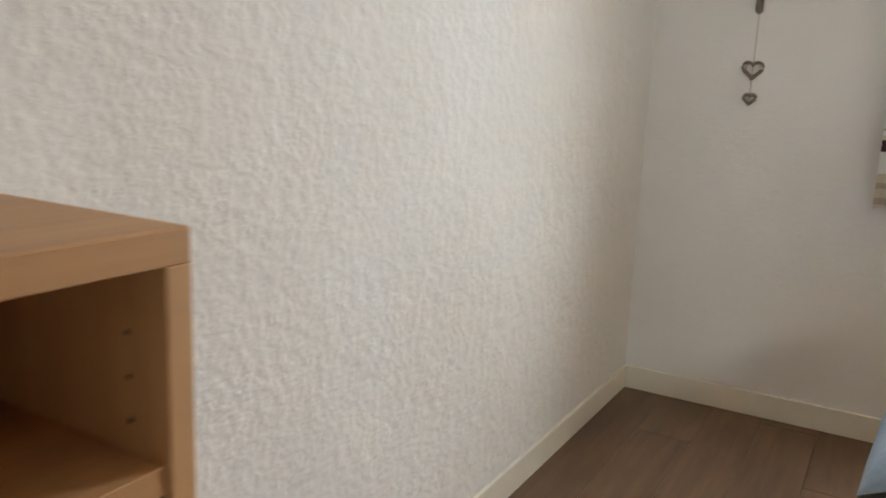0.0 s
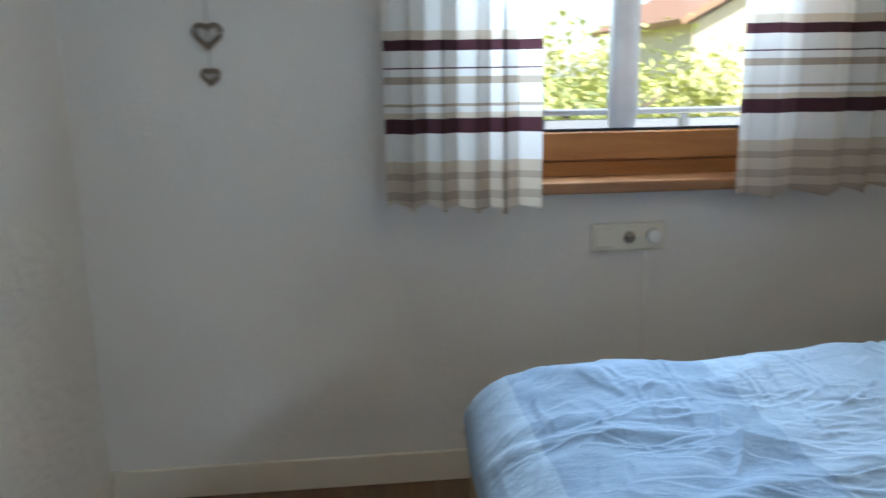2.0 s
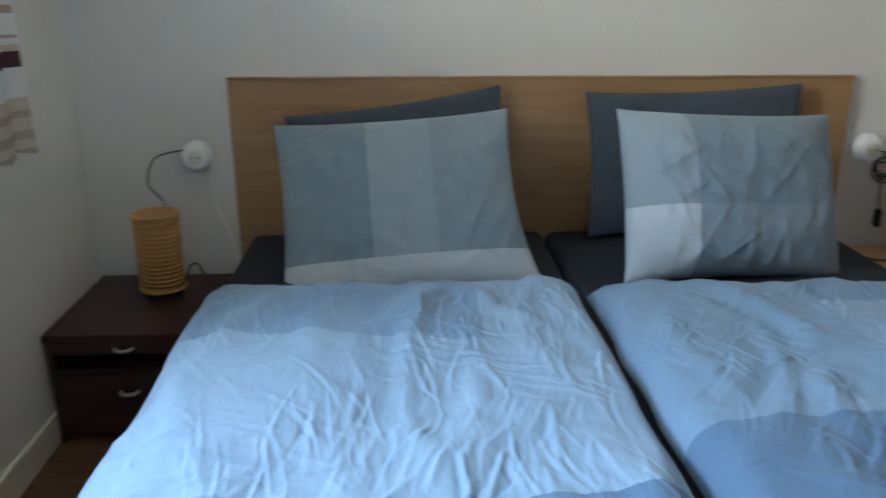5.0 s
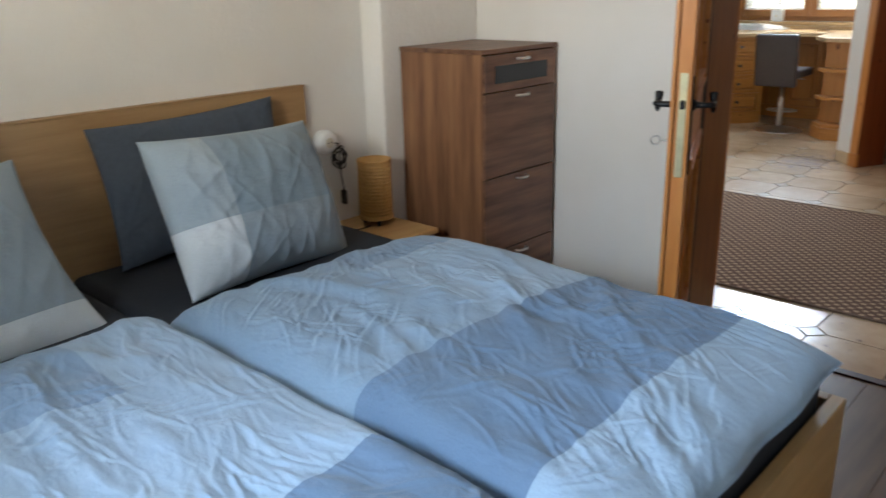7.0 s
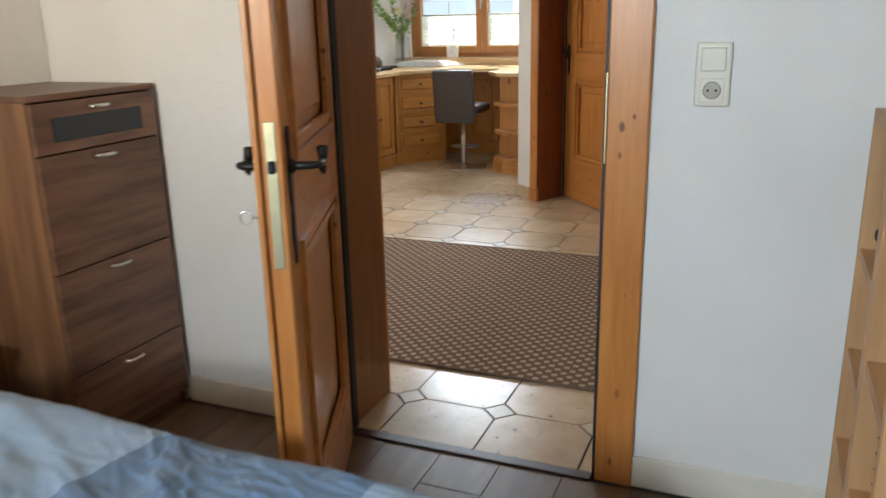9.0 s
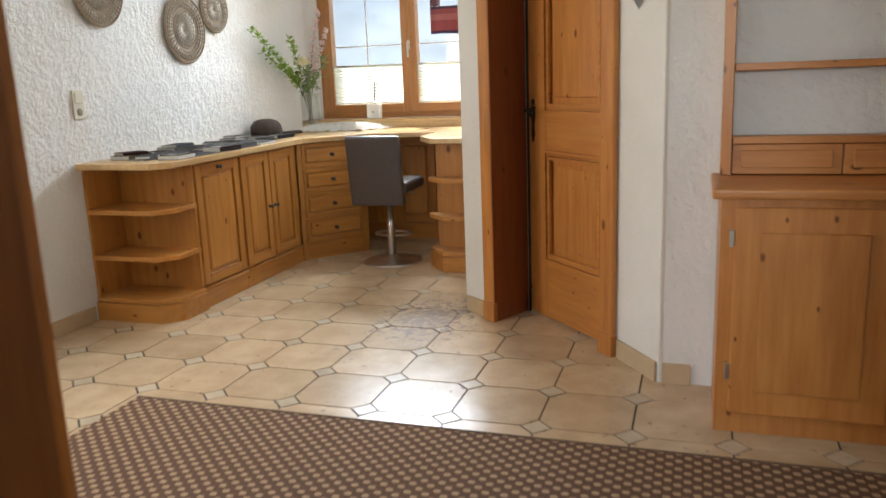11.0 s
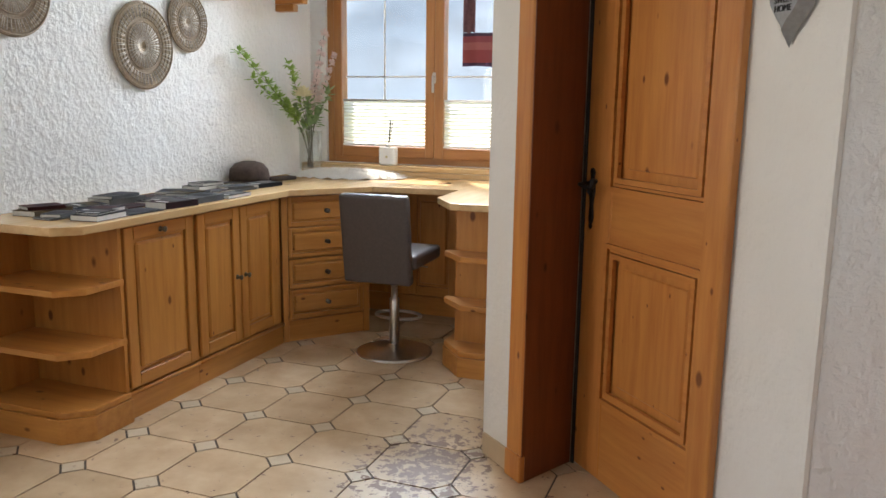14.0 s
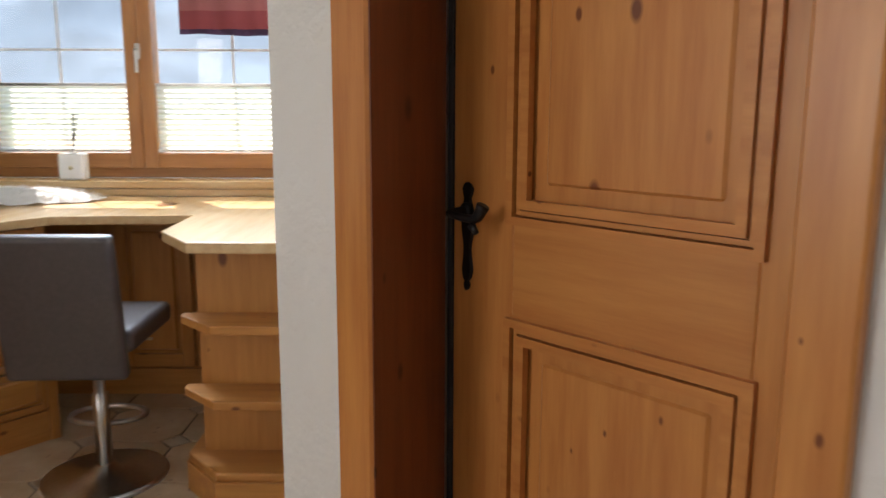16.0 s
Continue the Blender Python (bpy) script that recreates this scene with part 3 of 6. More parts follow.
frame2 = structure(thing("door_frame_2", NICHE, "", ""), "pine lining and casing round the oblique doorway", "door frame")
part("lining", prism([(0.085, -0.266), (-0.009, -0.002), (-0.032, -0.010), (0.061, -0.274)], 0, 2.06, 0.002), RED_SHADED_LINING, frame2)
TURN = pose(-0.208, -0.278, 0, 0, 0, 5.8)
part("casing", box(0.20, 0.29, -0.024, -0.002, 0.10, 2.14, 0.005), PINE["z"], frame2, m=TURN)
part("plinth_block", box(0.196, 0.294, -0.028, -0.002, 0, 0.10, 0.004), PINE["z"], frame2, m=TURN)
part("casing", box(0.710, 0.800, -0.080, -0.047, 0.10, 2.14, 0.005), PINE["z"], frame2)
part("plinth_block", box(0.707, 0.804, -0.085, -0.047, 0, 0.10, 0.004), PINE["z"], frame2)
part("stop", box(0.722, 0.7435, -0.0465, -0.002, 0, 2.06, 0.001), RED_SHADED_LINING, frame2)
part("head_casing", box(0.05, 0.709, -0.075, -0.047, 2.045, 2.14, 0.005), PINE["x"], frame2)
# Black strip along the gap between lining and leaf.
part("gap_strip", box(-0.003, 0.010, -0.009, -0.001, 0, 2.03, 0.001), M_BLACK, frame2, "narrow black strip in the dark gap by the door")
part("hinge_strip", box(-0.009, -0.0035, -0.012, -0.001, 0, 2.03), M_STEEL, frame2, "pale metal strip beside the leaf")
door2 = structure(thing("door_2", NICHE, "", ""), "closed knotty pine panelled door in the oblique wall", "door")
panel_leaf(door2, 0.74, 2.03, 0.042, PINE, [(0.31, 0.857), (1.055, 1.84)], 0.165, 0.105)
iron_handle(door2, 0.047, 1.039, 0.0, -1, 1, 0.75)

# ---- bed ----
BX0, BX1, BY0, BY1 = 0.535, 2.597, 0.935, 2.955
bed = thing("double_bed", pose(BX0, BY0, 0), "oak-veneer double bed frame with a high flat headboard", "bed")
L, Wd = BX1 - BX0, BY1 - BY0
part("headboard", box(L, L + 0.031, -0.0, Wd, 0.02, 1.0, 0.002), OAK, bed)
part("headboard_top", box(L - 0.004, L + 0.031, 0.0, Wd, 1.0, 1.006, 0.001), OAK, bed)
part("footboard", box(0, 0.034, 0, Wd, 0.02, 0.38, 0.002), BAMBOO, bed)
for y0 in (0.0, Wd - 0.034):
    part("side_rail", box(0.035, L - 0.001, y0, y0 + 0.034, 0.12, 0.38, 0.002), OAKX, bed)
for xx in (0.05, L - 0.12):
    for yy in (0.04, Wd - 0.10):
        part("leg", box(xx, xx + 0.06, yy, yy + 0.06, 0, 0.118, 0.002), OAKX, bed)
part("slat_base", box(0.036, L - 0.002, 0.036, Wd - 0.036, 0.20, 0.26), BEECH, bed)
for k, (ya, yb) in enumerate(((BY0 + 0.045, 1.938), (1.948, BY1 - 0.045))):
    tagged(part("mattress", box(BX0 + 0.045, BX1 - 0.01, ya, yb, 0.262, 0.50, 0.04, seg=4), M_NAVY, smooth=True), "thick mattress under a fitted navy sheet", "mattress", "mattresses on the bed")


def duvet(name, x0, x1, y0, y1, base, material, seed, label, drop, puff, lie, skew):
    """Puffed quilt: an upper skin with folds and a flat underside, hanging a little over the foot end."""
    nx, ny = 420, 280
    rnd = random.Random(seed)
    folds = [(rnd.uniform(x0, x1), rnd.uniform(y0, y1), rnd.gauss(lie, 0.45), rnd.uniform(0.16, 0.5), rnd.uniform(0.005, 0.011), rnd.uniform(0.022, 0.045), 2.0) for _ in range(34)]
    for _ in range(150):
        cx_, cy_ = rnd.uniform(x0, x1), rnd.uniform(y0, y1)
        turn = lie + 1.5 * noise.noise(Vector((cx_ * 1.6, cy_ * 1.6, seed))) + (1.4 if rnd.random() < 0.22 else 0.0)
        for _ in range(rnd.randint(2, 6)):
            folds.append((rnd.gauss(cx_, 0.05), rnd.gauss(cy_, 0.05), rnd.gauss(turn, 0.22), rnd.uniform(0.03, 0.16), rnd.uniform(0.0012, 0.0042), rnd.uniform(0.0034, 0.0085), 1.1))
    gx, gy = np.meshgrid(np.linspace(x0, x1, nx + 1), np.linspace(y0, y1, ny + 1), indexing="ij")
    relief = np.zeros_like(gx)
    for fx, fy, ang, ln, hi, wd, keen in folds:
        ia, ib = np.searchsorted(gx[:, 0], (fx - ln - 4 * wd, fx + ln + 4 * wd))
        ja, jb = np.searchsorted(gy[0], (fy - ln - 4 * wd, fy + ln + 4 * wd))
        dx, dy = gx[ia:ib, ja:jb] - fx, gy[ia:ib, ja:jb] - fy
        s, w = dx * math.cos(ang) + dy * math.sin(ang), -dx * math.sin(ang) + dy * math.cos(ang)
        w = w + 0.22 * s * s / max(ln, 0.1) * math.sin(fx * 40)
        prof = np.exp(-np.abs(w / wd) ** keen) - 0.55 * np.exp(-((w - 1.7 * wd) / (1.2 * wd)) ** 2)
        relief[ia:ib, ja:jb] += hi * prof * np.clip(1 - (s / ln) ** 2, 0, 1) ** 1.5
    verts, faces = [], []
    for i in range(nx + 1):
        for j in range(ny + 1):
            u, v = i / nx, j / ny
            x, y = x0 + (x1 - x0) * u, y0 + (y1 - y0) * v
            edge = (1 - abs(2 * u - 1) ** 9) ** 0.5 * (1 - abs(2 * v - 1) ** 12) ** 0.5
            p = Vector((x * 3.1 + seed, y * 3.1, seed * 2.0))
            h = 0.030 * noise.noise(p * 0.6) + 0.016 * noise.noise(p * 1.7) + 0.005 * noise.noise(p * 5.0) + float(relief[i, j])
            z = base + edge * (puff + h)
            z -= 0.030 * math.exp(-(x - x0) / 0.22)
            sag = max(0.0, (x0 + 0.10 - x) / 0.10)
            z -= drop * abs(sag) ** 1.6
            wob = 0.014 * noise.noise(Vector((x * 5, y * 5, 9 + seed))) * (abs(2 * u - 1) ** 6 + abs(2 * v - 1) ** 6)
            slide = -skew * (1 - v) * max(0.0, 1 - (x - x0) / 0.5)
            verts.append((x + wob + slide, y + wob, z))
    m1 = ny + 1
    for i in range(nx):
        for j in range(ny):
            a = i * m1 + j
            faces.append((a, a + m1, a + m1 + 1, a + 1))
    rim = [(i, 0) for i in range(nx + 1)] + [(nx, j) for j in range(1, ny + 1)] + [(i, ny) for i in range(nx - 1, -1, -1)] + [(0, j) for j in range(ny - 1, 0, -1)]
    lows = []
    for i, j in rim:
        q = verts[i * m1 + j]
        lows.append(len(verts))
        cx, cy = (x0 + x1) / 2, (y0 + y1) / 2
        verts.append((q[0] + (cx - q[0]) * 0.02, q[1] + (cy - q[1]) * 0.02, q[2] - 0.022))
    for k in range(len(rim)):
        a, c = rim[k], rim[(k + 1) % len(rim)]
        faces.append((a[0] * m1 + a[1], c[0] * m1 + c[1], lows[(k + 1) % len(rim)], lows[k]))
    faces.append(tuple(lows))
    me = bpy.data.meshes.new(name)
    me.from_pydata(verts, [], faces)
    me.materials.append(material)
    me.polygons.foreach_set("use_smooth", [True] * len(me.polygons))
    return tagged(new(name, me), label, "duvet", "duvets on the bed")


BLUES = [(0.275, 0.37, 0.485), (0.185, 0.27, 0.385), (0.12, 0.185, 0.285), (0.22, 0.31, 0.42)]
M_DUV1 = patchwork("duvet_print_a", BLUES, [0.60, 1.03, 1.55], [2.24], [[0, 0], [2, 1], [0, 0], [0, 1]])
M_DUV2 = patchwork("duvet_print_b", BLUES, [0.765, 1.205, 1.72], [1.45], [[0, 0], [2, 2], [0, 3], [1, 3]])
duvet("duvet", 0.505, 1.985, 1.965, 2.91, 0.502, M_DUV1, 3, "rumpled light-blue checked duvet on the window side", 0.03, 0.096, 0.15, 0.05)
duvet("duvet", 0.545, 1.97, 0.975, 1.935, 0.502, M_DUV2, 8, "rumpled blue-grey checked duvet on the door side", -0.015, 0.078, -0.35, 0.0)


def pillow(name, wide, high, thick, m, material, label, seed, group, crumple=1.0, flare=0.0):
    """A stuffed pillow, local x wide, y high, z thick, with pinched corners and creases."""
    n = 96
    rnd = random.Random(seed)
    folds = [(rnd.uniform(-1, 1), rnd.uniform(-1, 1), rnd.gauss(1.3, 0.4), rnd.uniform(0.25, 0.8), rnd.uniform(0.0015, 0.0055) * crumple, rnd.uniform(0.016, 0.045)) for _ in range(int(40 * crumple))]
    verts, faces = [], []
    for side in (1, -1):
        for i in range(n + 1):
            for j in range(n + 1):
                u, v = 2 * i / n - 1, 2 * j / n - 1
                e = max(0.0, 1 - abs(u) ** 2.6) ** 0.55 * max(0.0, 1 - abs(v) ** 2.6) ** 0.55
                pinch = 1 - 0.05 * (1 - abs(v) ** 2) * abs(u) ** 3
                pinch2 = 1 - 0.06 * (1 - abs(u) ** 2) * abs(v) ** 3
                q = Vector((u * 2.2 + seed, v * 2.2, side * 3.0))
                c = 0.010 * noise.noise(q) + 0.003 * noise.noise(q * 2.7) + 0.003 * noise.noise(Vector((u * 9, v * 3, seed)))
                for fx, fy, ang, ln, hi, wd in folds:
                    s_, w_ = (u - fx) * math.cos(ang) + (v - fy) * math.sin(ang), (fx - u) * math.sin(ang) + (v - fy) * math.cos(ang)
                    if abs(s_) < ln and abs(w_) < 3 * wd:
                        c += hi * math.exp(-abs(w_ / wd) ** 1.25) * (1 - (s_ / ln) ** 2)
                verts.append((u * wide / 2 * pinch + flare * ((1 - v) / 2) ** 3 * (1 + u) / 2, v * high / 2 * pinch2, side * (thick / 2 * e + c * min(1, e * 1.5))))
    k = (n + 1) ** 2
    for s in (0, 1):
        for i in range(n):
            for j in range(n):
                a = s * k + i * (n + 1) + j
                f = (a, a + n + 1, a + n + 2, a + 1)
                faces.append(f if s == 0 else f[::-1])
    me = bpy.data.meshes.new(name)
    me.from_pydata(verts, [], faces)
    bm = bmesh.new()
    bm.from_mesh(me)
    bmesh.ops.remove_doubles(bm, verts=bm.verts[:], dist=0.0008)
    bm.to_mesh(me)
    bm.free()
    me.materials.append(material)
    me.polygons.foreach_set("use_smooth", [True] * len(me.polygons))
    ob = new(name, me)
    ob.matrix_basis = m
    return tagged(ob, label, "pillow", group)


def stand(cx, cy, cz, lean, turn=0, roll=0):
    """Pose of a pillow that leans on the headboard: local x across the bed (to -y), y up, z toward the foot."""
    c, k = math.cos(radians(lean)), math.sin(radians(lean))
    m = Matrix(((0, k, -c, 0), (-1, 0, 0, 0), (0, c, k, 0), (0, 0, 0, 1)))
    return Matrix.Translation((cx, cy, cz)) @ Matrix.Rotation(radians(turn), 4, "Z") @ m @ Matrix.Rotation(radians(roll), 4, "Z")


PIL = [(0.56, 0.60, 0.63), (0.20, 0.26, 0.31), (0.30, 0.36, 0.41), (0.25, 0.305, 0.35)]
M_PIL = patchwork("pillow_print", PIL, [-0.08, 0.10], [-0.16], [[0, 1], [0, 2], [0, 3]])
pillow("pillow", 0.68, 0.46, 0.10, stand(2.505, 2.405, 0.715, 8, 0, 8), M_SLATE, "plain slate-blue pillow propped against the headboard", 1, "dark pillows")
pillow("pillow", 0.70, 0.46, 0.10, stand(2.50, 1.475, 0.75, 10, 0, 2), M_SLATE, "plain slate-blue pillow leaning on the headboard", 2, "dark pillows")
pillow("pillow", 0.69, 0.545, 0.16, stand(2.245, 2.42, 0.682, 31, 0, 4), M_PIL, "grey-blue patchwork pillow with a pale lower band", 3, "checked pillows", 1.0, 0.05)
M_PIL2 = patchwork("pillow_print_b", PIL, [-0.15], [-0.04], [[0, 2], [3, 1]])
pillow("pillow", 0.66, 0.49, 0.24, stand(2.19, 1.48, 0.715, 24, 8, -3), M_PIL2, "crumpled grey-blue patchwork pillow with piped edge", 4, "checked pillows", 1.15)

# ---- bedroom furniture ----


def bow_grip(parent, x, y, z, wide=0.07):
    pts = smooth_path([(x, y - wide / 2, z), (x - 0.018, y - wide / 2 + 0.012, z), (x - 0.018, y + wide / 2 - 0.012, z), (x, y + wide / 2, z)], 4)
    part("handle", tube(pts, 0.006), M_STEEL, parent, "small satin steel handle")


chest = thing("chest_of_drawers", pose(2.065, 0.022, 0), "tall walnut-foil chest of drawers with a smoked glass inset", "chest")
part("side_panel", box(0.0, 0.438, 0.0, 0.016, 0, 1.105, 0.001), WALNUT_V, chest)
part("side_panel", box(0.0, 0.438, 0.462, 0.478, 0, 1.105, 0.001), WALNUT_V, chest)
part("top", box(-0.012, 0.440, -0.004, 0.482, 1.105, 1.123, 0.002), WALNUT_H, chest)
part("back", box(0.425, 0.437, 0.017, 0.461, 0.02, 1.104), WALNUT_V, chest)
part("plinth", box(0.02, 0.034, 0.017, 0.461, 0, 0.055), WALNUT_H, chest)
for z0, z1, small in ((0.960, 1.100, True), (0.619, 0.955, False), (0.300, 0.614, False), (0.058, 0.295, False)):
    d = part("drawer_front", box(-0.014, 0.003, 0.006, 0.472, z0, z1, 0.0015), WALNUT_H, chest)
    bow_grip(d, -0.014, 0.239, z1 - 0.022)
    if small:
        part("glass_inset", box(-0.0165, -0.0135, 0.07, 0.41, z0 + 0.03, z1 - 0.042, 0.001), M_GLASSDARK, d, "smoked glass strip")
    part("drawer_box", box(0.006, 0.41, 0.02, 0.458, z0 + 0.01, z1 - 0.03), BEECH, d)

ns1 = thing("bedside_cabinet", pose(2.14, 2.985, 0), "low dark wenge bedside cabinet with two drawers", "bedside cabinet")
part("top", box(-0.012, 0.48, -0.004, 0.444, 0.325, 0.347, 0.002), WENGE, ns1)
for yy in (0.0, 0.424):
    part("side_panel", box(0, 0.475, yy, yy + 0.016, 0, 0.325, 0.001), WENGE, ns1)
part("back", box(0.462, 0.474, 0.017, 0.423, 0.01, 0.324), WENGE, ns1)
part("shelf", box(0.01, 0.461, 0.017, 0.423, 0.218, 0.230), WENGE, ns1)
for z0, z1 in ((0.285, 0.322), (0.03, 0.216)):
    d = part("drawer_front", box(-0.008, 0.008, 0.018, 0.422, z0, z1, 0.0015), WENGE, ns1)
    bow_grip(d, -0.008, 0.22, z1 - 0.02 if z1 > 0.3 else z1 - 0.05, 0.05)

ns2 = thing("bedside_stool", pose(2.20, 0.615, 0), "light bamboo bedside stool with a shelf", "bedside table")
part("top", box(0, 0.40, 0, 0.31, 0.40, 0.424, 0.008, seg=2), BAMBOO, ns2)
for xx in (0.02, 0.34):
    for yy in (0.02, 0.25):
        part("leg", box(xx, xx + 0.04, yy, yy + 0.04, 0, 0.40, 0.003), BAMBOO, ns2)
for yy in (0.025, 0.265):
    part("apron", box(0.061, 0.339, yy, yy + 0.02, 0.34, 0.40, 0.002), BAMBOO, ns2)
part("shelf", box(0.022, 0.378, 0.061, 0.249, 0.14, 0.158, 0.002), BAMBOO, ns2)

M_RATTAN = wood("rattan_strip", (0.60, 0.36, 0.12), (0.48, 0.26, 0.075), "z", 1.2, 0, 0.5)


def basket_lamp(x, y, z, label):
    """Open woven cylinder on small feet: hoops and thin uprights round a plain liner."""
    t = thing("table_lamp", pose(x, y, z), label, "lamp", "woven bedside lamps")
    r, h0, h1 = 0.066, 0.026, 0.272
    for a in range(3):
        ax, ay = 0.05 * math.cos(a * 2.1 + 0.5), 0.05 * math.sin(a * 2.1 + 0.5)
        part("foot", lathe([(0.008, 0), (0.009, 0.028)], 10, m=pose(ax, ay, 0)), M_BLACK, t)
    part("base", lathe([(0.058, 0.024), (0.060, 0.036)], 24), M_BLACK, t)
    liner = lathe([(0.0605, 0.036), (0.0605, h1 - 0.004), (0.0585, h1 - 0.004), (0.0585, 0.04)], 32)
    sh = part("shade", liner, plain("lamp_liner", (0.55, 0.33, 0.12), 0.8, 0, 0.15, 40), t, "golden woven rattan shade", smooth=True)
    hoop = None
    for k in range(17):
        zz = h0 + 0.012 + (h1 - h0 - 0.024) * k / 16
        if hoop is None:
            pts = [((r + 0.0018 * (1 if q % 2 else -1)) * math.cos(2 * math.pi * q / 36), (r + 0.0018 * (1 if q % 2 else -1)) * math.sin(2 * math.pi * q / 36), 0) for q in range(37)]
            hoop = part("hoop", tube(pts, 0.0035, None, 5), M_RATTAN, sh)
            hoop.matrix_basis = pose(0, 0, zz)
        else:
            o = new("hoop", hoop.data)
            o.parent = sh
            o.matrix_basis = pose(0, 0, zz, 0, 0, 10 * (k % 2))
    rod_ = part("upright", tube([(r, 0, h0 + 0.004), (r, 0, h1 - 0.004)], 0.003, None, 5), M_RATTAN, sh)
    for q in range(1, 36):
        o = new("upright", rod_.data)
        o.parent = sh
        o.matrix_basis = pose(0, 0, 0, 0, 0, 10 * q)
    for zz in (h0 + 0.004, h1 - 0.004):
        part("rim", tube([(r * 1.03 * math.cos(2 * math.pi * q / 40), r * 1.03 * math.sin(2 * math.pi * q / 40), zz) for q in range(41)], 0.005, None, 6), M_RATTAN, sh)
    return t


basket_lamp(2.43, 3.17, 0.347, "small woven rattan lamp on the dark bedside cabinet")
basket_lamp(2.45, 0.725, 0.424, "small woven rattan lamp on the bamboo stool")


def wall_socket(x, y, z, label):
    """Round surface-mounted socket, facing -x."""
    t = thing("wall_socket", pose(x, y, z, 0, -90, 0), label, "socket", "round wall sockets")
    part("body", lathe([(0.048, 0), (0.050, 0.02), (0.044, 0.046), (0.034, 0.052)], 28), M_WHITE, t)
    part("well", lathe([(0.021, 0.0525), (0.019, 0.0535)], 20), M_PLASTIC, t)
    for s in (-0.0095, 0.0095):
        part("hole", lathe([(0.003, 0.0536), (0.003, 0.0545)], 8, m=pose(0, s, 0)), M_BLACK, t)
    return t


wall_socket(2.629, 3.072, 0.757, "round white surface socket above the dark cabinet")
wall_socket(2.629, 0.845, 0.765, "round white surface socket behind the pillow")


def cable(name, pts, r, material, label):
    return tagged(part(name, tube(smooth_path(pts, 7), r, None, 6), material), label, "cable")


cable("lamp_cable", [(2.60, 3.09, 0.775), (2.585, 3.125, 0.778), (2.575, 3.20, 0.755), (2.55, 3.22, 0.68), (2.53, 3.17, 0.62), (2.515, 3.18, 0.55), (2.51, 3.18, 0.36)], 0.0028, M_BLACK, "thin lamp cable plugged into the socket")
cable("power_lead", [(2.48, 3.12, 0.352), (2.46, 3.09, 0.43), (2.45, 3.06, 0.44), (2.44, 3.03, 0.39), (2.46, 2.99, 0.362), (2.50, 2.975, 0.355)], 0.0035, M_BLACK, "black lead curling on the bedside cabinet")
cable("flat_cable", [(2.626, 3.04, 0.72), (2.626, 3.03, 0.60), (2.626, 2.985, 0.45), (2.60, 2.965, 0.36)], 0.004, M_WHITE, "white cable running down from the socket")
loops = []
for k in range(36):
    a = k * 0.9
    loops.append((2.575 + 0.012 * math.sin(a * 1.7), 0.80 + 0.03 * math.sin(a), 0.72 + 0.035 * math.cos(a) - 0.001 * k))
cable("coiled_cable", [(2.585, 0.845, 0.765)] + loops + [(2.57, 0.80, 0.62), (2.57, 0.79, 0.56)], 0.003, M_BLACK, "coil of black cable hanging from the socket")
cable("lamp_lead", [(2.43, 0.78, 0.428), (2.42, 0.83, 0.430), (2.44, 0.87, 0.428), (2.52, 0.905, 0.428)], 0.003, M_BLACK, "black lamp lead on the bamboo stool")
tagged(part("plug", box(2.555, 2.585, 0.785, 0.80, 0.50, 0.56, 0.004), M_BLACK), "black plug hanging from the coiled cable", "plug")

# bookcase
BD, BH = 0.445, 1.085


def bookcase(y, width, levels, label):
    bc = thing("bookcase", pose(XW + 0.012, y, 0), label, "bookcase", "beech bookcases")
    part("top", box(0, BD, 0, width, BH - 0.028, BH, 0.0015), BEECH, bc)
    for yy in (0.0, width - 0.024):
        sp = part("side_panel", box(0, BD, yy, yy + 0.024, 0, BH - 0.028, 0.001), BEECHZ, bc)
        bm = bmesh.new()
        for k in range(26):
            for xx in (0.06, BD - 0.045):
                lathe([(0.0024, -0.0006), (0.0024, 0.0006)], 8, bm, pose(xx, 0.0245 if yy == 0 else width - 0.0245, 0.10 + k * 0.036, 90))
        part("pin_holes", bm, M_BLACK, sp)["kind"] = "stuff"
    for zz in levels:
        part("shelf", box(0.008, BD - 0.004, 0.0245, width - 0.0245, zz, zz + 0.024, 0.001), BEECH, bc)
    part("back", box(0.0, 0.006, 0.0245, width - 0.0245, 0.02, BH - 0.029), BEECHZ, bc)


bookcase(0.02, 0.338, (0.03, 0.25, 0.49, 0.74), "low open beech bookcase with shelf pin holes")
bookcase(0.36, 0.345, (0.03, 0.31, 0.60, 0.878), "low open beech bookcase beside its twin")


def folded_pile(x, y, z, n, colours, seed):
    rnd = random.Random(seed)
    for k in range(n):
        c = plain("folded_cloth", colours[k % len(colours)], 0.95, 0, 0.3, 40, 0.002)
        w, d, h = 0.15 + rnd.uniform(-0.01, 0.01), 0.115 + rnd.uniform(-0.01, 0.01), 0.03
        ob = part("folded_garment", box(-w, w, -d, d, 0, h, 0.013, seg=3), c, smooth=True, m=pose(x, y, z + k * h, 0, 0, rnd.uniform(-5, 5)))
        tagged(ob, "folded dark blue garment on the bookcase shelf", "clothing", "folded clothes")


folded_pile(-0.19, 0.19, 0.765, 3, [(0.03, 0.04, 0.06), (0.02, 0.02, 0.03), (0.05, 0.07, 0.10)], 5)

# hanging hearts
hang = thing("heart_garland", pose(-0.08, YN - 0.018, 1.46), "string of two wicker hearts hanging on the wall", "wall decoration")
M_WICKER = plain("grey_wicker", (0.25, 0.19, 0.14), 0.8, 0, 0.4, 90, 0.001)
part("string", tube([(0, 0, 0.14), (0, 0, -0.26)], 0.0012, None, 5), M_WICKER, hang)


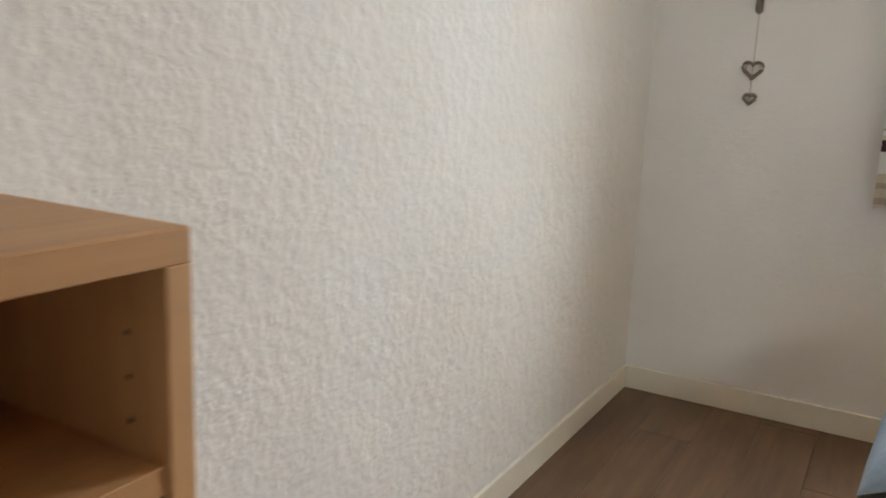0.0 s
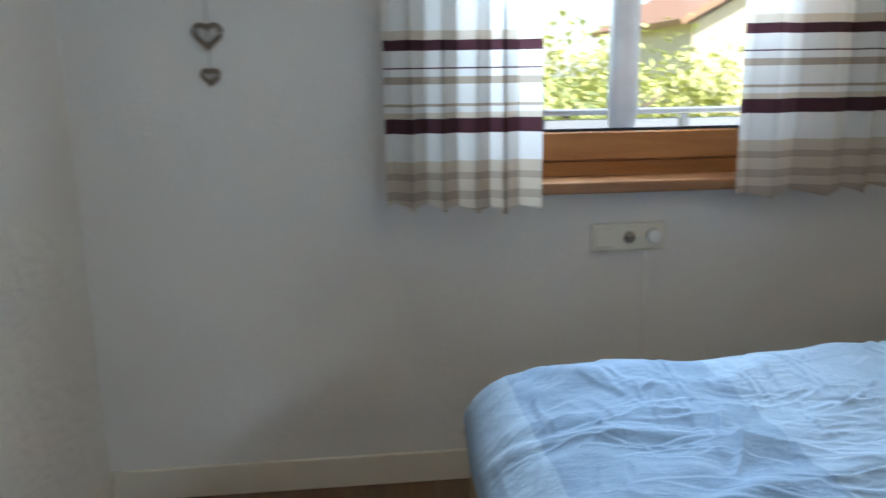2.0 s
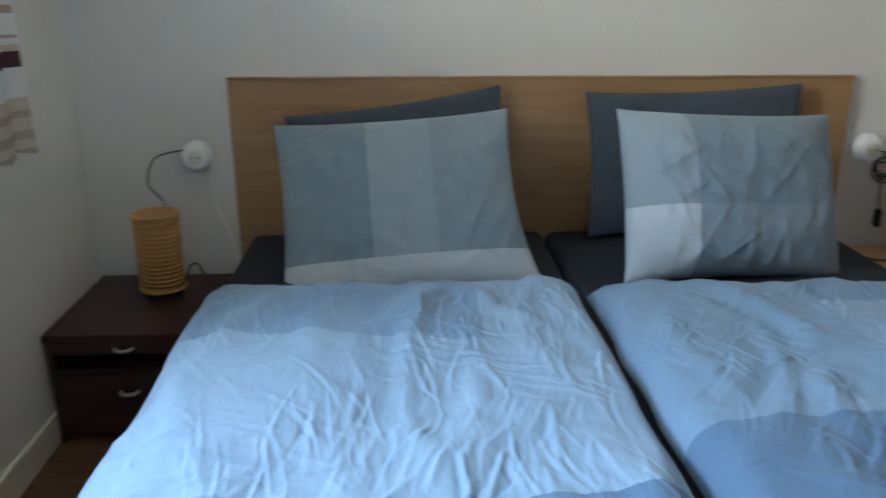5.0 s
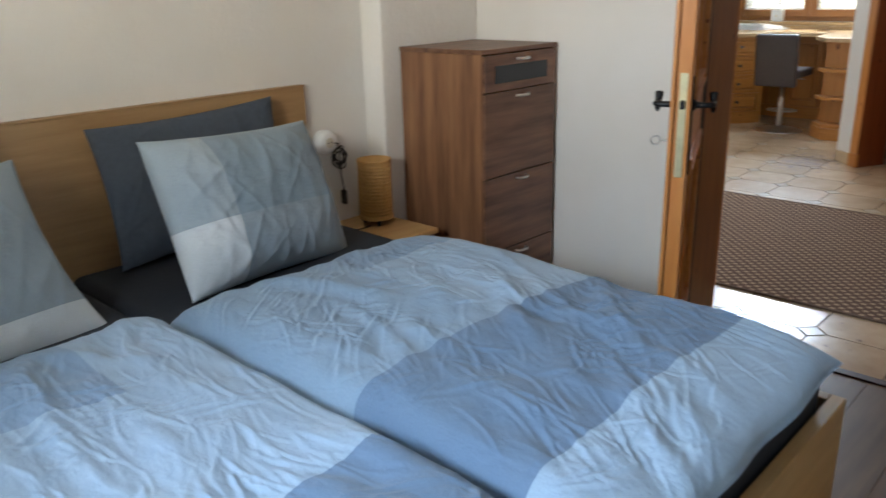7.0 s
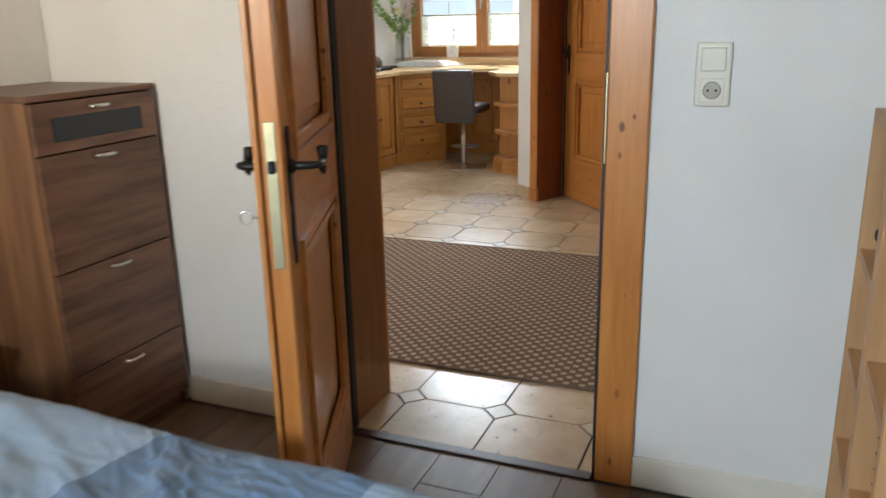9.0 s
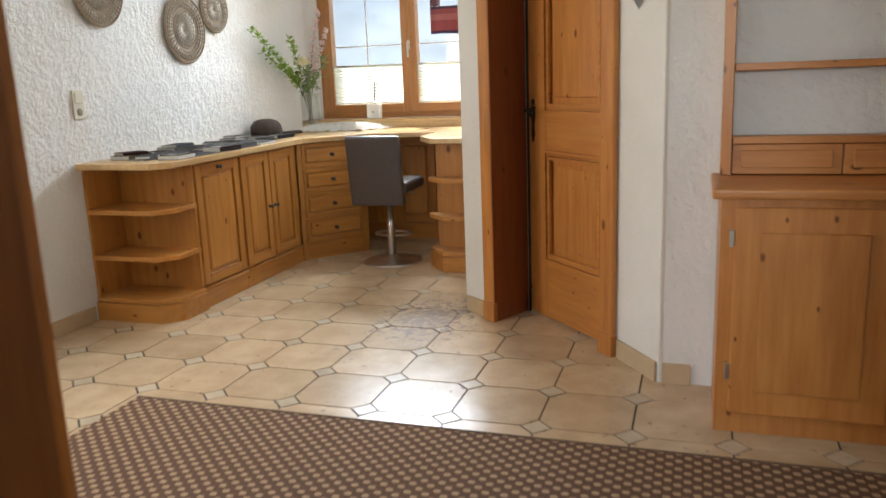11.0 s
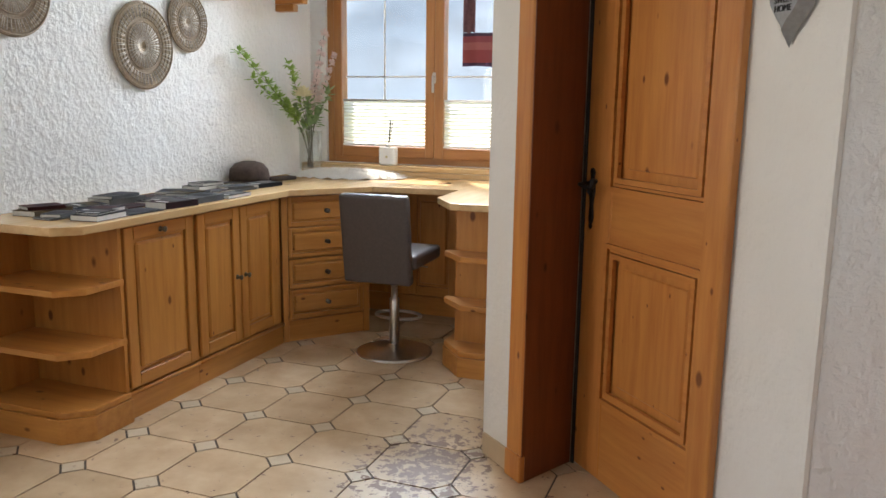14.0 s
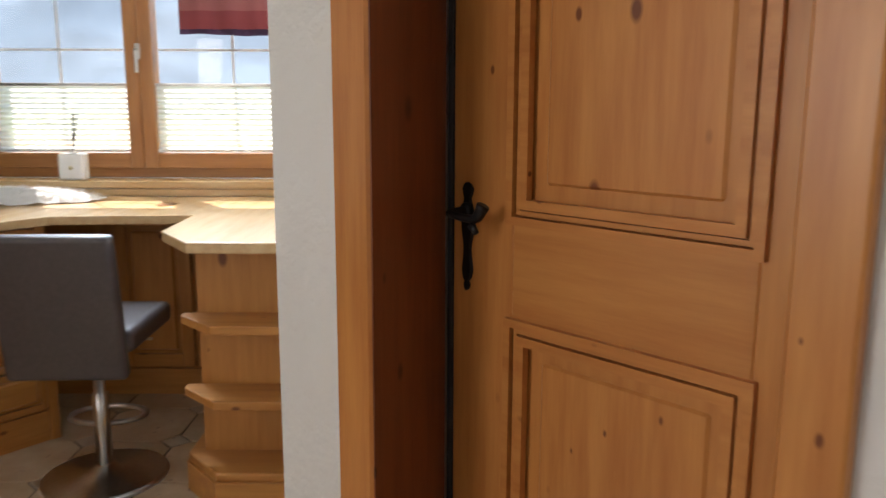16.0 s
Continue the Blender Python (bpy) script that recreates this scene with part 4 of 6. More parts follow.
def heart_pts(w, z):
    return [(w * math.sin(a) ** 3, 0, z + w * (0.8125 * math.cos(a) - 0.3125 * math.cos(2 * a) - 0.125 * math.cos(3 * a) - 0.0625 * math.cos(4 * a))) for a in [2 * math.pi * k / 28 for k in range(29)]]


for w, z, r in ((0.036, -0.145, 0.0055), (0.021, -0.25, 0.0065)):
    h = part("wicker_heart", tube(heart_pts(w, z), r, None, 7), M_WICKER, hang)
    part("inner_twig", tube(heart_pts(w * 0.72, z), 0.002, None, 5), M_WICKER, h)
part("ornament", lathe([(0.003, 0.05), (0.012, 0.06), (0.012, 0.10), (0.003, 0.115)], 12), M_WICKER, hang)

# sockets and switches
ts = thing("triple_wall_plate", pose(1.072, YN - 0.001, 0.735), "ivory three-gang plate with switch, socket and dial", "wall plate")
part("frame", box(-0.112, 0.112, -0.010, 0, -0.041, 0.041, 0.005, seg=2), M_PLASTIC, ts)
part("rocker", box(-0.101, -0.046, -0.014, -0.010, -0.028, 0.028, 0.002), M_PLASTIC, ts)
part("well", lathe([(0.021, 0), (0.019, 0.004)], 22, m=pose(0, -0.010, 0, 90)), M_PLASTIC, ts)
# Darker disc stands in for the shade inside the socket.
part("core", lathe([(0.013, 0.0042), (0.017, 0.005)], 20, m=pose(0, -0.010, 0, 90)), plain("socket_shadow", (0.46, 0.43, 0.36), 0.6), ts)
for s in (-0.0095, 0.0095):
    part("hole", lathe([(0.003, 0.0052), (0.003, 0.006)], 8, m=pose(s, -0.010, 0, 90)), M_BLACK, ts)
part("dial", lathe([(0.023, 0), (0.021, 0.018), (0.016, 0.02)], 24, m=pose(0.073, -0.010, 0, 90)), M_WHITE, ts, "white round dial")
tagged(part("cable_duct", box(1.125, 1.150, YN - 0.008, YN - 0.0005, 0.096, 0.69, 0.002), M_WALL), "painted cable duct below the wall plate", "cable duct")

sp = thing("light_switch_plate", pose(0.352, 0.001, 1.155), "ivory double plate with light switch above a socket", "wall plate")
part("frame", box(-0.041, 0.041, 0, 0.010, -0.076, 0.076, 0.006, seg=2), M_PLASTIC, sp)
part("rocker", box(-0.029, 0.029, 0.010, 0.015, 0.008, 0.064, 0.003), M_PLASTIC, sp)
part("socket_face", box(-0.028, 0.028, 0.010, 0.0125, -0.066, -0.008, 0.002), M_PLASTIC, sp)
# Almost flat cup; its darker colour stands in for shade in the hollow.
part("well", lathe([(0.021, 0), (0.018, 0.0008)], 22, m=pose(0, 0.0125, -0.037, -90)), plain("socket_cup_shade", (0.42, 0.39, 0.32), 0.6), sp)
for s in (-0.0095, 0.0095):
    part("hole", lathe([(0.003, 0.001), (0.003, 0.0018)], 8, m=pose(s, 0.0125, -0.037, -90)), M_BLACK, sp)



def pipe_valve(x, z, label):
    """Capped pipe stub that sticks out of the wall."""
    v = thing("radiator_valve", pose(x, YN - 0.015, z), label, "valve", "pipe valves")
    part("rosette", lathe([(0.022, 0), (0.020, 0.004), (0.012, 0.006)], 18, m=pose(0, 0.014, 0, 90)), M_STEEL, v)
    part("pipe", tube([(0, 0.012, 0.0), (0, -0.05, 0.0), (0.0, -0.055, -0.03)], 0.011), M_STEEL, v)
    part("knob", lathe([(0.012, 0), (0.015, 0.010), (0.014, 0.028), (0.008, 0.032)], 14, m=pose(0, -0.04, 0.01, 0, 15, 0)), M_BLACK, v)


pipe_valve(0.60, 0.155, "dark pipe valve on the wall beside the bed foot")
pipe_valve(1.63, 0.15, "dark pipe valve low on the wall by the bed")

# curtains
CREAM, TAN, OFFW, WINE = (0.66, 0.59, 0.48), (0.48, 0.40, 0.32), (0.84, 0.84, 0.82), (0.075, 0.030, 0.038)
STRIPES = [(0.0, TAN), (0.02, CREAM), (0.045, TAN), (0.07, CREAM), (0.10, TAN), (0.118, CREAM), (0.15, OFFW), (0.225, WINE), (0.262, CREAM), (0.278, OFFW), (0.293, TAN), (0.302, OFFW),
           (0.355, TAN), (0.375, OFFW), (0.392, WINE), (0.398, OFFW), (0.44, WINE), (0.468, CREAM), (0.49, OFFW), (0.60, TAN), (0.64, OFFW), (0.70, WINE), (0.74, OFFW)]
M_CURT = cloth_sheer("striped_curtain_cloth", STRIPES, 0.38, 0.06, 0.86, 1.86)


def curtain(x0, x1, foot, folds, seed, label):
    n, rows = 160, 26
    rnd = random.Random(int(seed * 10))
    marks = [0.0]
    while marks[-1] < 1.0:
        marks.append(marks[-1] + rnd.uniform(0.6, 1.5) / folds)
    deep = [rnd.uniform(0.014, 0.036) for _ in marks]
    verts, faces = [], []
    for r in range(rows + 1):
        v = r / rows
        z = foot + (2.12 - foot) * v
        for k in range(n + 1):
            u = k / n
            i = max(q for q in range(len(marks) - 1) if marks[q] <= u)
            f = (u - marks[i]) / (marks[i + 1] - marks[i])
            wave_ = math.sin(2 * math.pi * f)
            amp = deep[i] * (1.0 - 0.35 * v) + 0.006 * math.sin(4 * v + 3 * i)
            x = x0 + (x1 - x0) * u + 0.014 * math.sin(4 * math.pi * f) * (1 - 0.4 * v) / max(1, folds / 5)
            zz = z + (1 - v) * (0.010 * wave_ + 0.008 * math.sin(u * 5 + seed))
            verts.append((x, 3.362 + amp * wave_ + 0.004 * math.sin(u * 31 + 5 * v), zz))
    for r in range(rows):
        for k in range(n):
            a = r * (n + 1) + k
            faces.append((a, a + 1, a + n + 2, a + n + 1))
    me = bpy.data.meshes.new("curtain")
    me.from_pydata(verts, [], faces)
    me.materials.append(M_CURT)
    me.polygons.foreach_set("use_smooth", [True] * len(me.polygons))
    return tagged(new("curtain", me), label, "curtain", "striped curtains")


curtain(0.37, 0.79, 0.885, 5, 1.0, "striped cream and maroon curtain with soft folds").location.z = -0.035
curtain(1.355, 2.12, 0.865, 6, 4.0, "striped cream and maroon curtain drawn wide")
rod = thing("curtain_rod", pose(0, 3.37, 2.14), "slim steel curtain rod above the window", "curtain rod")
part("rod", tube([(0.25, 0, 0), (2.25, 0, 0)], 0.008), M_STEEL, rod)
for xx in (0.30, 2.20):
    part("bracket", tube([(xx, 0, 0), (xx, 0.069, 0)], 0.006), M_STEEL, rod)

# ---- hall furniture ----
TOPZ = 0.862


def raised_front(parent, name, x0, x1, z0, z1, wood_set, drawer=False):
    """A framed front with a raised field, in the plane y = 0, facing -y."""
    e = 0.055 if not drawer else 0.022
    d = part(name, box(x0, x0 + e, 0, 0.02, z0, z1, 0.0035), wood_set["z"], parent)
    part("stile", box(x1 - e, x1, 0, 0.02, z0, z1, 0.0035), wood_set["z"], d)
    part("rail", box(x0 + e, x1 - e, 0.0005, 0.0195, z0, z0 + e, 0.0015), wood_set["x"], d)
    part("rail", box(x0 + e, x1 - e, 0.0005, 0.0195, z1 - e, z1, 0.0015), wood_set["x"], d)
    ax = "x" if drawer else "z"
    g = 0.014 if not drawer else 0.007
    part("panel", box(x0 + e, x1 - e, 0.0155, 0.019, z0 + e, z1 - e), wood_set[ax], d)
    part("field", box(x0 + e + g, x1 - e - g, 0.002, 0.0195, z0 + e + g, z1 - e - g, 0.011), wood_set[ax], d)
    return d


def knob(parent, x, z, m_=None):
    k = part("knob", lathe([(0.013, 0), (0.010, 0.004), (0.006, 0.012), (0.012, 0.020), (0.013, 0.026), (0.006, 0.031)], 16, m=pose(x, 0, z, 90)), M_PEWTER, parent, "round dark pewter knob")
    return k


FRONT = 3.42                               # plane of the cupboard doors


def cupboard(y_from, y_to, doors, label):
    """Cupboard with framed doors, facing west."""
    w = y_from - y_to
    c = thing("base_cupboard", pose(FRONT, y_from, 0, 0, 0, -90), label, "cupboard", "pine cupboards along the wall")
    part("body", box(0.001, w - 0.001, 0.022, 0.497, 0.10, 0.828, 0.001), CAB["z"], c)
    x = 0.012
    for wd, kx, kz in doors:
        d = raised_front(c, "door", x, x + wd, 0.135, 0.815, CAB)
        knob(d, x + kx, kz)
        x += wd + 0.009
    part("plinth", box(0.0, w, 0.012, 0.030, 0, 0.118, 0.001), CAB["x"], c)
    part("plinth_moulding", tube([(0, 0.010, 0.112), (w, 0.010, 0.112)], 0.010, None, 10), CAB["x"], c)
    return c


cupboard(-3.365, -3.825, [(0.435, 0.217, 0.785)], "honey pine cupboard with one raised-panel door")
cupboard(-3.826, -4.56, [(0.325, 0.295, 0.465), (0.325, 0.03, 0.465)], "honey pine cupboard with two raised-panel doors")

# shelves at the north end of the cupboards: local -x to the north, local y to the wall
es = thing("corner_shelves", pose(FRONT, -3.365, 0), "open pine corner shelves with clipped boards", "shelf unit")
OUT, DEP = 0.285, 0.497
plan = [(0.0, 0.0), (DEP, 0.0), (DEP, OUT), (0.085, OUT), (0.0, 0.20)]
for zz in (0.335, 0.585):
    part("shelf", prism(plan, zz, zz + 0.026, 0.004), CAB["x"], es)
part("plinth", prism([(-0.012, 0.0), (DEP, 0.0), (DEP, OUT + 0.012), (0.080, OUT + 0.012), (-0.012, 0.205)], 0, 0.10, 0.003), CAB["x"], es)
part("plinth_top", prism([(-0.004, 0.0), (DEP, 0.0), (DEP, OUT + 0.004), (0.083, OUT + 0.004), (-0.004, 0.202)], 0.101, 0.128, 0.006), CAB["x"], es)
part("end_panel", box(0.005, DEP, 0.0005, 0.018, 0.129, 0.826), CAB["z"], es)
part("back_panel", box(DEP - 0.016, DEP - 0.001, 0.019, OUT - 0.004, 0.129, 0.826), CAB["z"], es)

# drawer unit across the corner
P1, P2 = Vector((3.42, -4.575, 0)), Vector((3.115, -4.965, 0))
dd = (P2 - P1).normalized()
du = thing("drawer_unit", pose(P1.x, P1.y, 0, 0, 0, math.degrees(math.atan2(dd.y, dd.x))), "oblique pine drawer unit with four drawers", "drawer unit")
dw = (P2 - P1).length
part("body", box(0.012, dw - 0.012, 0.022, 0.30, 0.10, 0.828, 0.001), CAB["z"], du)
for k in range(4):
    z1 = 0.818 - k * 0.174
    d = raised_front(du, "drawer", 0.02, dw - 0.02, z1 - 0.164, z1, CAB, True)
    knob(d, dw / 2, z1 - 0.084)
part("plinth", box(0.006, dw - 0.004, 0.012, 0.03, 0, 0.118, 0.001), CAB["x"], du)
part("corner_post", box(-0.016, 0.018, 0.004, 0.05, 0.0, 0.828, 0.002), CAB["z"], du)
part("corner_post", box(dw - 0.018, dw + 0.02, 0.004, 0.05, 0.0, 0.828, 0.002), CAB["z"], du)

# panels below the desk
dp = thing("desk_back_panel", pose(3.07, -5.44, 0, 0, 0, 180), "pine panelling with framed fields below the desk", "panelling")
part("board", box(-0.60, 1.09, 0.022, 0.034, 0.10, 0.826), CAB["z"], dp)
for k in range(3):
    raised_front(dp, "framed_panel", 0.02 + k * 0.34, 0.345 + k * 0.34, 0.13, 0.80, CAB)
part("plinth", box(-0.60, 1.09, 0.006, 0.021, 0, 0.118, 0.001), CAB["x"], dp)

# shelves under the head of the side desk
sd = thing("side_desk_shelves", pose(1.975, -4.42, 0), "pine shelf unit with clipped boards under the desk end", "shelf unit")
SW = 0.50
plan = [(0, -0.95), (SW, -0.95), (SW, -0.20), (SW - 0.16, 0.0), (0, 0)]
part("body", box(0, SW - 0.045, -0.96, -0.17, 0.129, 0.826, 0.001), CAB["z"], sd)
for zz in (0.335, 0.575):
    part("shelf", prism([(0, -0.168), (SW - 0.046, -0.168), (SW, -0.165), (SW, -0.13), (SW - 0.13, 0.0), (0, 0)], zz, zz + 0.028, 0.004), CAB["x"], sd)
part("plinth", prism([(0, -0.96), (SW + 0.012, -0.96), (SW + 0.012, -0.15), (SW - 0.125, 0.012), (0, 0.012)], 0, 0.10, 0.003), CAB["x"], sd)
part("plinth_top", prism([(0, -0.96), (SW + 0.004, -0.96), (SW + 0.004, -0.148), (SW - 0.128, 0.004), (0, 0.004)], 0.101, 0.130, 0.006), CAB["x"], sd)

# one continuous worktop
edge = [(HE - 0.003, -3.045), (3.455, -3.045), (3.375, -3.125), (3.375, -4.55), (3.065, -4.945), (2.56, -5.0), (2.545, -4.62), (2.40, -4.405), (1.975, -4.405), (1.975, -5.60), (HE - 0.003, -5.60)]
own = prism(edge[::-1], 0.828, TOPZ, 0.005)
wt = tagged(part("worktop", own, TOPW["y"]), "continuous pale pine worktop round the corner desk", "worktop")

# swivel stool
st = thing("swivel_stool", pose(2.80, -4.66, 0, 0, 0, 182), "grey-brown leather swivel stool on a chrome foot", "stool")
part("base", lathe([(0.205, 0.0), (0.205, 0.008), (0.19, 0.014), (0.05, 0.03), (0.035, 0.05)], 40), M_STEEL, st)
part("column", lathe([(0.026, 0.045), (0.026, 0.30), (0.019, 0.305), (0.019, 0.50)], 20), M_STEEL, st)
part("foot_ring", tube([(0.13 * math.cos(a * math.pi / 10) - 0.03, 0.085 * math.sin(a * math.pi / 10) + 0.135, 0.17) for a in range(21)], 0.009), M_STEEL, st)
part("foot_ring_arm", tube([(0, 0.02, 0.17), (-0.01, 0.055, 0.17)], 0.008), M_STEEL, st)
part("seat", box(-0.195, 0.195, -0.20, 0.20, 0.50, 0.575, 0.028, seg=4), M_LEATHER, st, smooth=True)
bm = box(-0.183, 0.183, -0.027, 0.027, 0.0, 0.462, 0.020, seg=4)
bmesh.ops.transform(bm, matrix=pose(0, -0.212, 0.428, 8), verts=bm.verts[:])
part("backrest", bm, M_LEATHER, st, smooth=True)
part("lever", tube([(0.03, 0.02, 0.485), (0.17, 0.05, 0.475)], 0.005), M_STEEL, st)

# dresser at the edge of the hall
hu = thing("dresser", pose(0.75, -2.37, 0), "tall knotty pine dresser with open shelves above doors", "dresser")
back = ey + 2.37 + 0.004
part("base_body", box(-1.2, -0.03, back, -0.03, 0.0, 0.815, 0.002), PINE["z"], hu)
part("counter", box(-1.23, 0.0, back, 0.0, 0.816, 0.852, 0.012, seg=3), PINE["x"], hu)
for k in range(2):
    x1 = -0.075 - k * 0.50
    d = part("door", box(x1 - 0.48, x1, -0.029, -0.008, 0.08, 0.79, 0.003), PINE["z"], hu)
    part("field", box(x1 - 0.40, x1 - 0.08, -0.008, -0.002, 0.16, 0.71, 0.004), PINE["z"], d)
    for zz in (0.20, 0.66):
        part("hinge", box(x1 + 0.002, x1 + 0.016, -0.028, -0.006, zz, zz + 0.055, 0.002), M_STEEL, d)
part("upright", box(-0.066, -0.030, back, back + 0.095, 0.853, 2.05, 0.002), PINE["z"], hu)
part("upright", box(-1.20, -1.165, back, back + 0.095, 0.853, 2.05, 0.002), PINE["z"], hu)
for zz in (0.965, 1.22, 1.52, 2.03):
    part("shelf", box(-1.163, -0.068, back, back + 0.09, zz, zz + 0.025, 0.002), PINE["x"], hu)
for k in range(3):
    d = part("small_drawer", box(-0.43 - k * 0.365, -0.07 - k * 0.365, back + 0.03, back + 0.08, 0.856, 0.962, 0.002), PINE["x"], hu)
    part("field", box(-0.40 - k * 0.365, -0.10 - k * 0.365, back + 0.081, back + 0.088, 0.878, 0.942, 0.003), PINE["x"], d)
part("cornice", box(-1.24, 0.0, back, back + 0.13, 2.051, 2.10, 0.008), PINE["x"], hu)

# ---- hall: things on walls and worktop ----
M_SEA = plain("woven_seagrass", (0.42, 0.33, 0.24), 0.85, 0, 0.35, 90, 0.001)
M_SEAL = plain("pale_seagrass", (0.66, 0.60, 0.52), 0.8, 0, 0.3, 80, 0.001)


def woven_plate(y, z, r, label, seed):
    """Flat wall basket facing -x: rings of rod and radial splints."""
    t = thing("woven_wall_plate", pose(HE - 0.004, y, z, 0, -90, 0), label, "wall decoration", "woven wall plates")
    part("disc", lathe([(r * 0.97, 0.0), (r, 0.010), (r * 0.96, 0.018), (r * 0.60, 0.010), (r * 0.2, 0.008)], 48), M_SEA, t)
    bm = bmesh.new()
    for k in range(9):
        rr = r * (0.12 + 0.108 * k)
        zz = 0.013 + 0.008 * (rr / r) ** 2
        tube([(rr * math.cos(2 * math.pi * q / 44), rr * math.sin(2 * math.pi * q / 44), zz + 0.0015 * ((q + k) % 2)) for q in range(45)], 0.0032, bm, 5)
    part("coiled_weave", bm, M_SEA, t)["kind"] = "stuff"
    bm = bmesh.new()
    n = int(64 * r / 0.2)
    for q in range(n):
        a = 2 * math.pi * (q + 0.3 * math.sin(q * seed)) / n
        for r0, r1, up in ((0.10, 0.52, 0.012), (0.66, 0.93, 0.017)):
            tube([(r * r0 * math.cos(a), r * r0 * math.sin(a), up + 0.002), (r * r1 * math.cos(a), r * r1 * math.sin(a), up + 0.007)], 0.0022, bm, 4)
    part("ray_weave", bm, M_SEAL, t)["kind"] = "stuff"
    part("rim", tube([(r * math.cos(2 * math.pi * q / 48), r * math.sin(2 * math.pi * q / 48), 0.012) for q in range(49)], 0.007, None, 7), M_SEA, t)
    return t


woven_plate(-3.36, 1.765, 0.19, "round woven seagrass plate on the wall", 1.3)
woven_plate(-4.105, 1.59, 0.205, "large round woven seagrass plate with pale rays", 2.1)
woven_plate(-4.45, 1.737, 0.15, "small round woven seagrass plate", 1.7)

ws = thing("wall_shelf", pose(HE - 0.001, 0, 0), "honey pine wall shelf on shaped brackets", "shelf")
part("board", box(-0.24, 0, -5.50, -4.62, 1.985, 2.012, 0.004), CAB["y"], ws)
for yy in (-4.74, -5.35):
    part("bracket", prism([(-0.20, -0.03), (0, -0.03), (0, 0.03), (-0.20, 0.03)], 1.93, 1.984, 0.006, prism([(-0.13, -0.03), (0, -0.03), (0, 0.03), (-0.13, 0.03)], 1.885, 1.929, 0.006)), CAB["x"], ws, m=pose(0, yy, 0))

bkc = [(0.05, 0.07, 0.12), (0.30, 0.31, 0.34), (0.10, 0.02, 0.04), (0.45, 0.46, 0.50), (0.03, 0.03, 0.04), (0.36, 0.25, 0.10), (0.20, 0.27, 0.38), (0.55, 0.53, 0.52), (0.16, 0.14, 0.20), (0.24, 0.06, 0.06)]
BOOKM = [plain("cover_print", tuple(0.24 * q for q in c), 0.7, 0, 0.6, 9) for c in bkc]
for m_ in BOOKM:
    m_.node_tree.nodes["Principled BSDF"].inputs["Specular IOR Level"].default_value = 0.2
PAPER = plain("page_paper", (0.70, 0.69, 0.66), 0.8, 0, 0.1, 60)
rb = random.Random(11)


def booklet(x, y, z, turn, ln, wd, th, k):
    bk = thing("magazine", pose(x, y, z, 0, 0, turn), "brochure or booklet with a glossy printed cover on the worktop", "booklet", "booklets on the worktop")
    part("paper_block", box(-wd / 2 + 0.002, wd / 2 - 0.002, -ln / 2 + 0.002, ln / 2 - 0.002, 0.0015, th - 0.0015), PAPER, bk)
    part("cover", box(-wd / 2, wd / 2, -ln / 2, ln / 2, th - 0.0015, th, 0.0004), BOOKM[k % 10], bk)
    part("back_cover", box(-wd / 2, wd / 2, -ln / 2, ln / 2, 0.0, 0.0015), BOOKM[k % 10], bk)
    side = 1 if k % 4 == 0 else -1
    part("spine", box(side * (wd / 2 - 0.0018), side * wd / 2, -ln / 2, ln / 2, 0.0016, th - 0.0016), BOOKM[k % 10], bk)
    part("picture", box(-wd * 0.4, wd * 0.4, -ln * 0.30, ln * 0.15, th, th + 0.0004), BOOKM[(k * 3 + 5) % 10], bk)
    if k % 2 == 0:
        part("title_bar", box(-wd * 0.35, wd * 0.2, ln * 0.30, ln * 0.40, th, th + 0.0005), PAPER, bk)


k = 0
for row, x in enumerate((3.475, 3.62, 3.77)):
    y = -3.14 - 0.04 * row
    while y > -4.60:
        ln, wd, th = rb.uniform(0.145, 0.215), rb.uniform(0.105, 0.14), rb.choice((0.006, 0.010, 0.016, 0.022, 0.028))
        if row == 0 and y > -3.2:
            y -= 0.08
        if not (row == 0 and y < -4.25):
            bx, by, turn = x + rb.uniform(-0.008, 0.008), y - ln / 2, rb.uniform(-7, 7)
            booklet(bx, by, TOPZ + 0.0005, turn, ln, wd, th, k)
            if rb.random() < 0.45:
                booklet(bx + rb.uniform(-0.012, 0.012), by + rb.uniform(-0.02, 0.02), TOPZ + 0.0012 + th, turn + rb.uniform(-28, 28), ln * rb.uniform(0.7, 0.95), wd * rb.uniform(0.75, 0.95), rb.choice((0.006, 0.010, 0.014)), k + 4)
        y -= ln + rb.uniform(0.012, 0.03)
        k += 1

M_FELT = plain("brown_felt", (0.085, 0.058, 0.045), 0.95, 0, 0.4, 45, 0.003)
hat = thing("felt_hat", pose(3.79, -4.80, TOPZ), "rounded dark brown felt hat lying on the worktop", "hat")
part("brim", lathe([(0.122, 0.002), (0.126, 0.008), (0.112, 0.016)], 30), M_FELT, hat)
part("crown", lathe([(0.112, 0.012), (0.117, 0.035), (0.110, 0.078), (0.082, 0.112), (0.036, 0.126)], 30), M_FELT, hat)
# Flat rounded box stands for a piece of brown fur.
tagged(part("brown_fur_piece", box(-0.10, 0.10, -0.035, 0.035, 0, 0.022, 0.010, seg=3), M_FELT, smooth=True, m=pose(3.72, -5.02, TOPZ, 0, 0, 70)), "flat piece of dark brown fur beside the hat", "pouch")

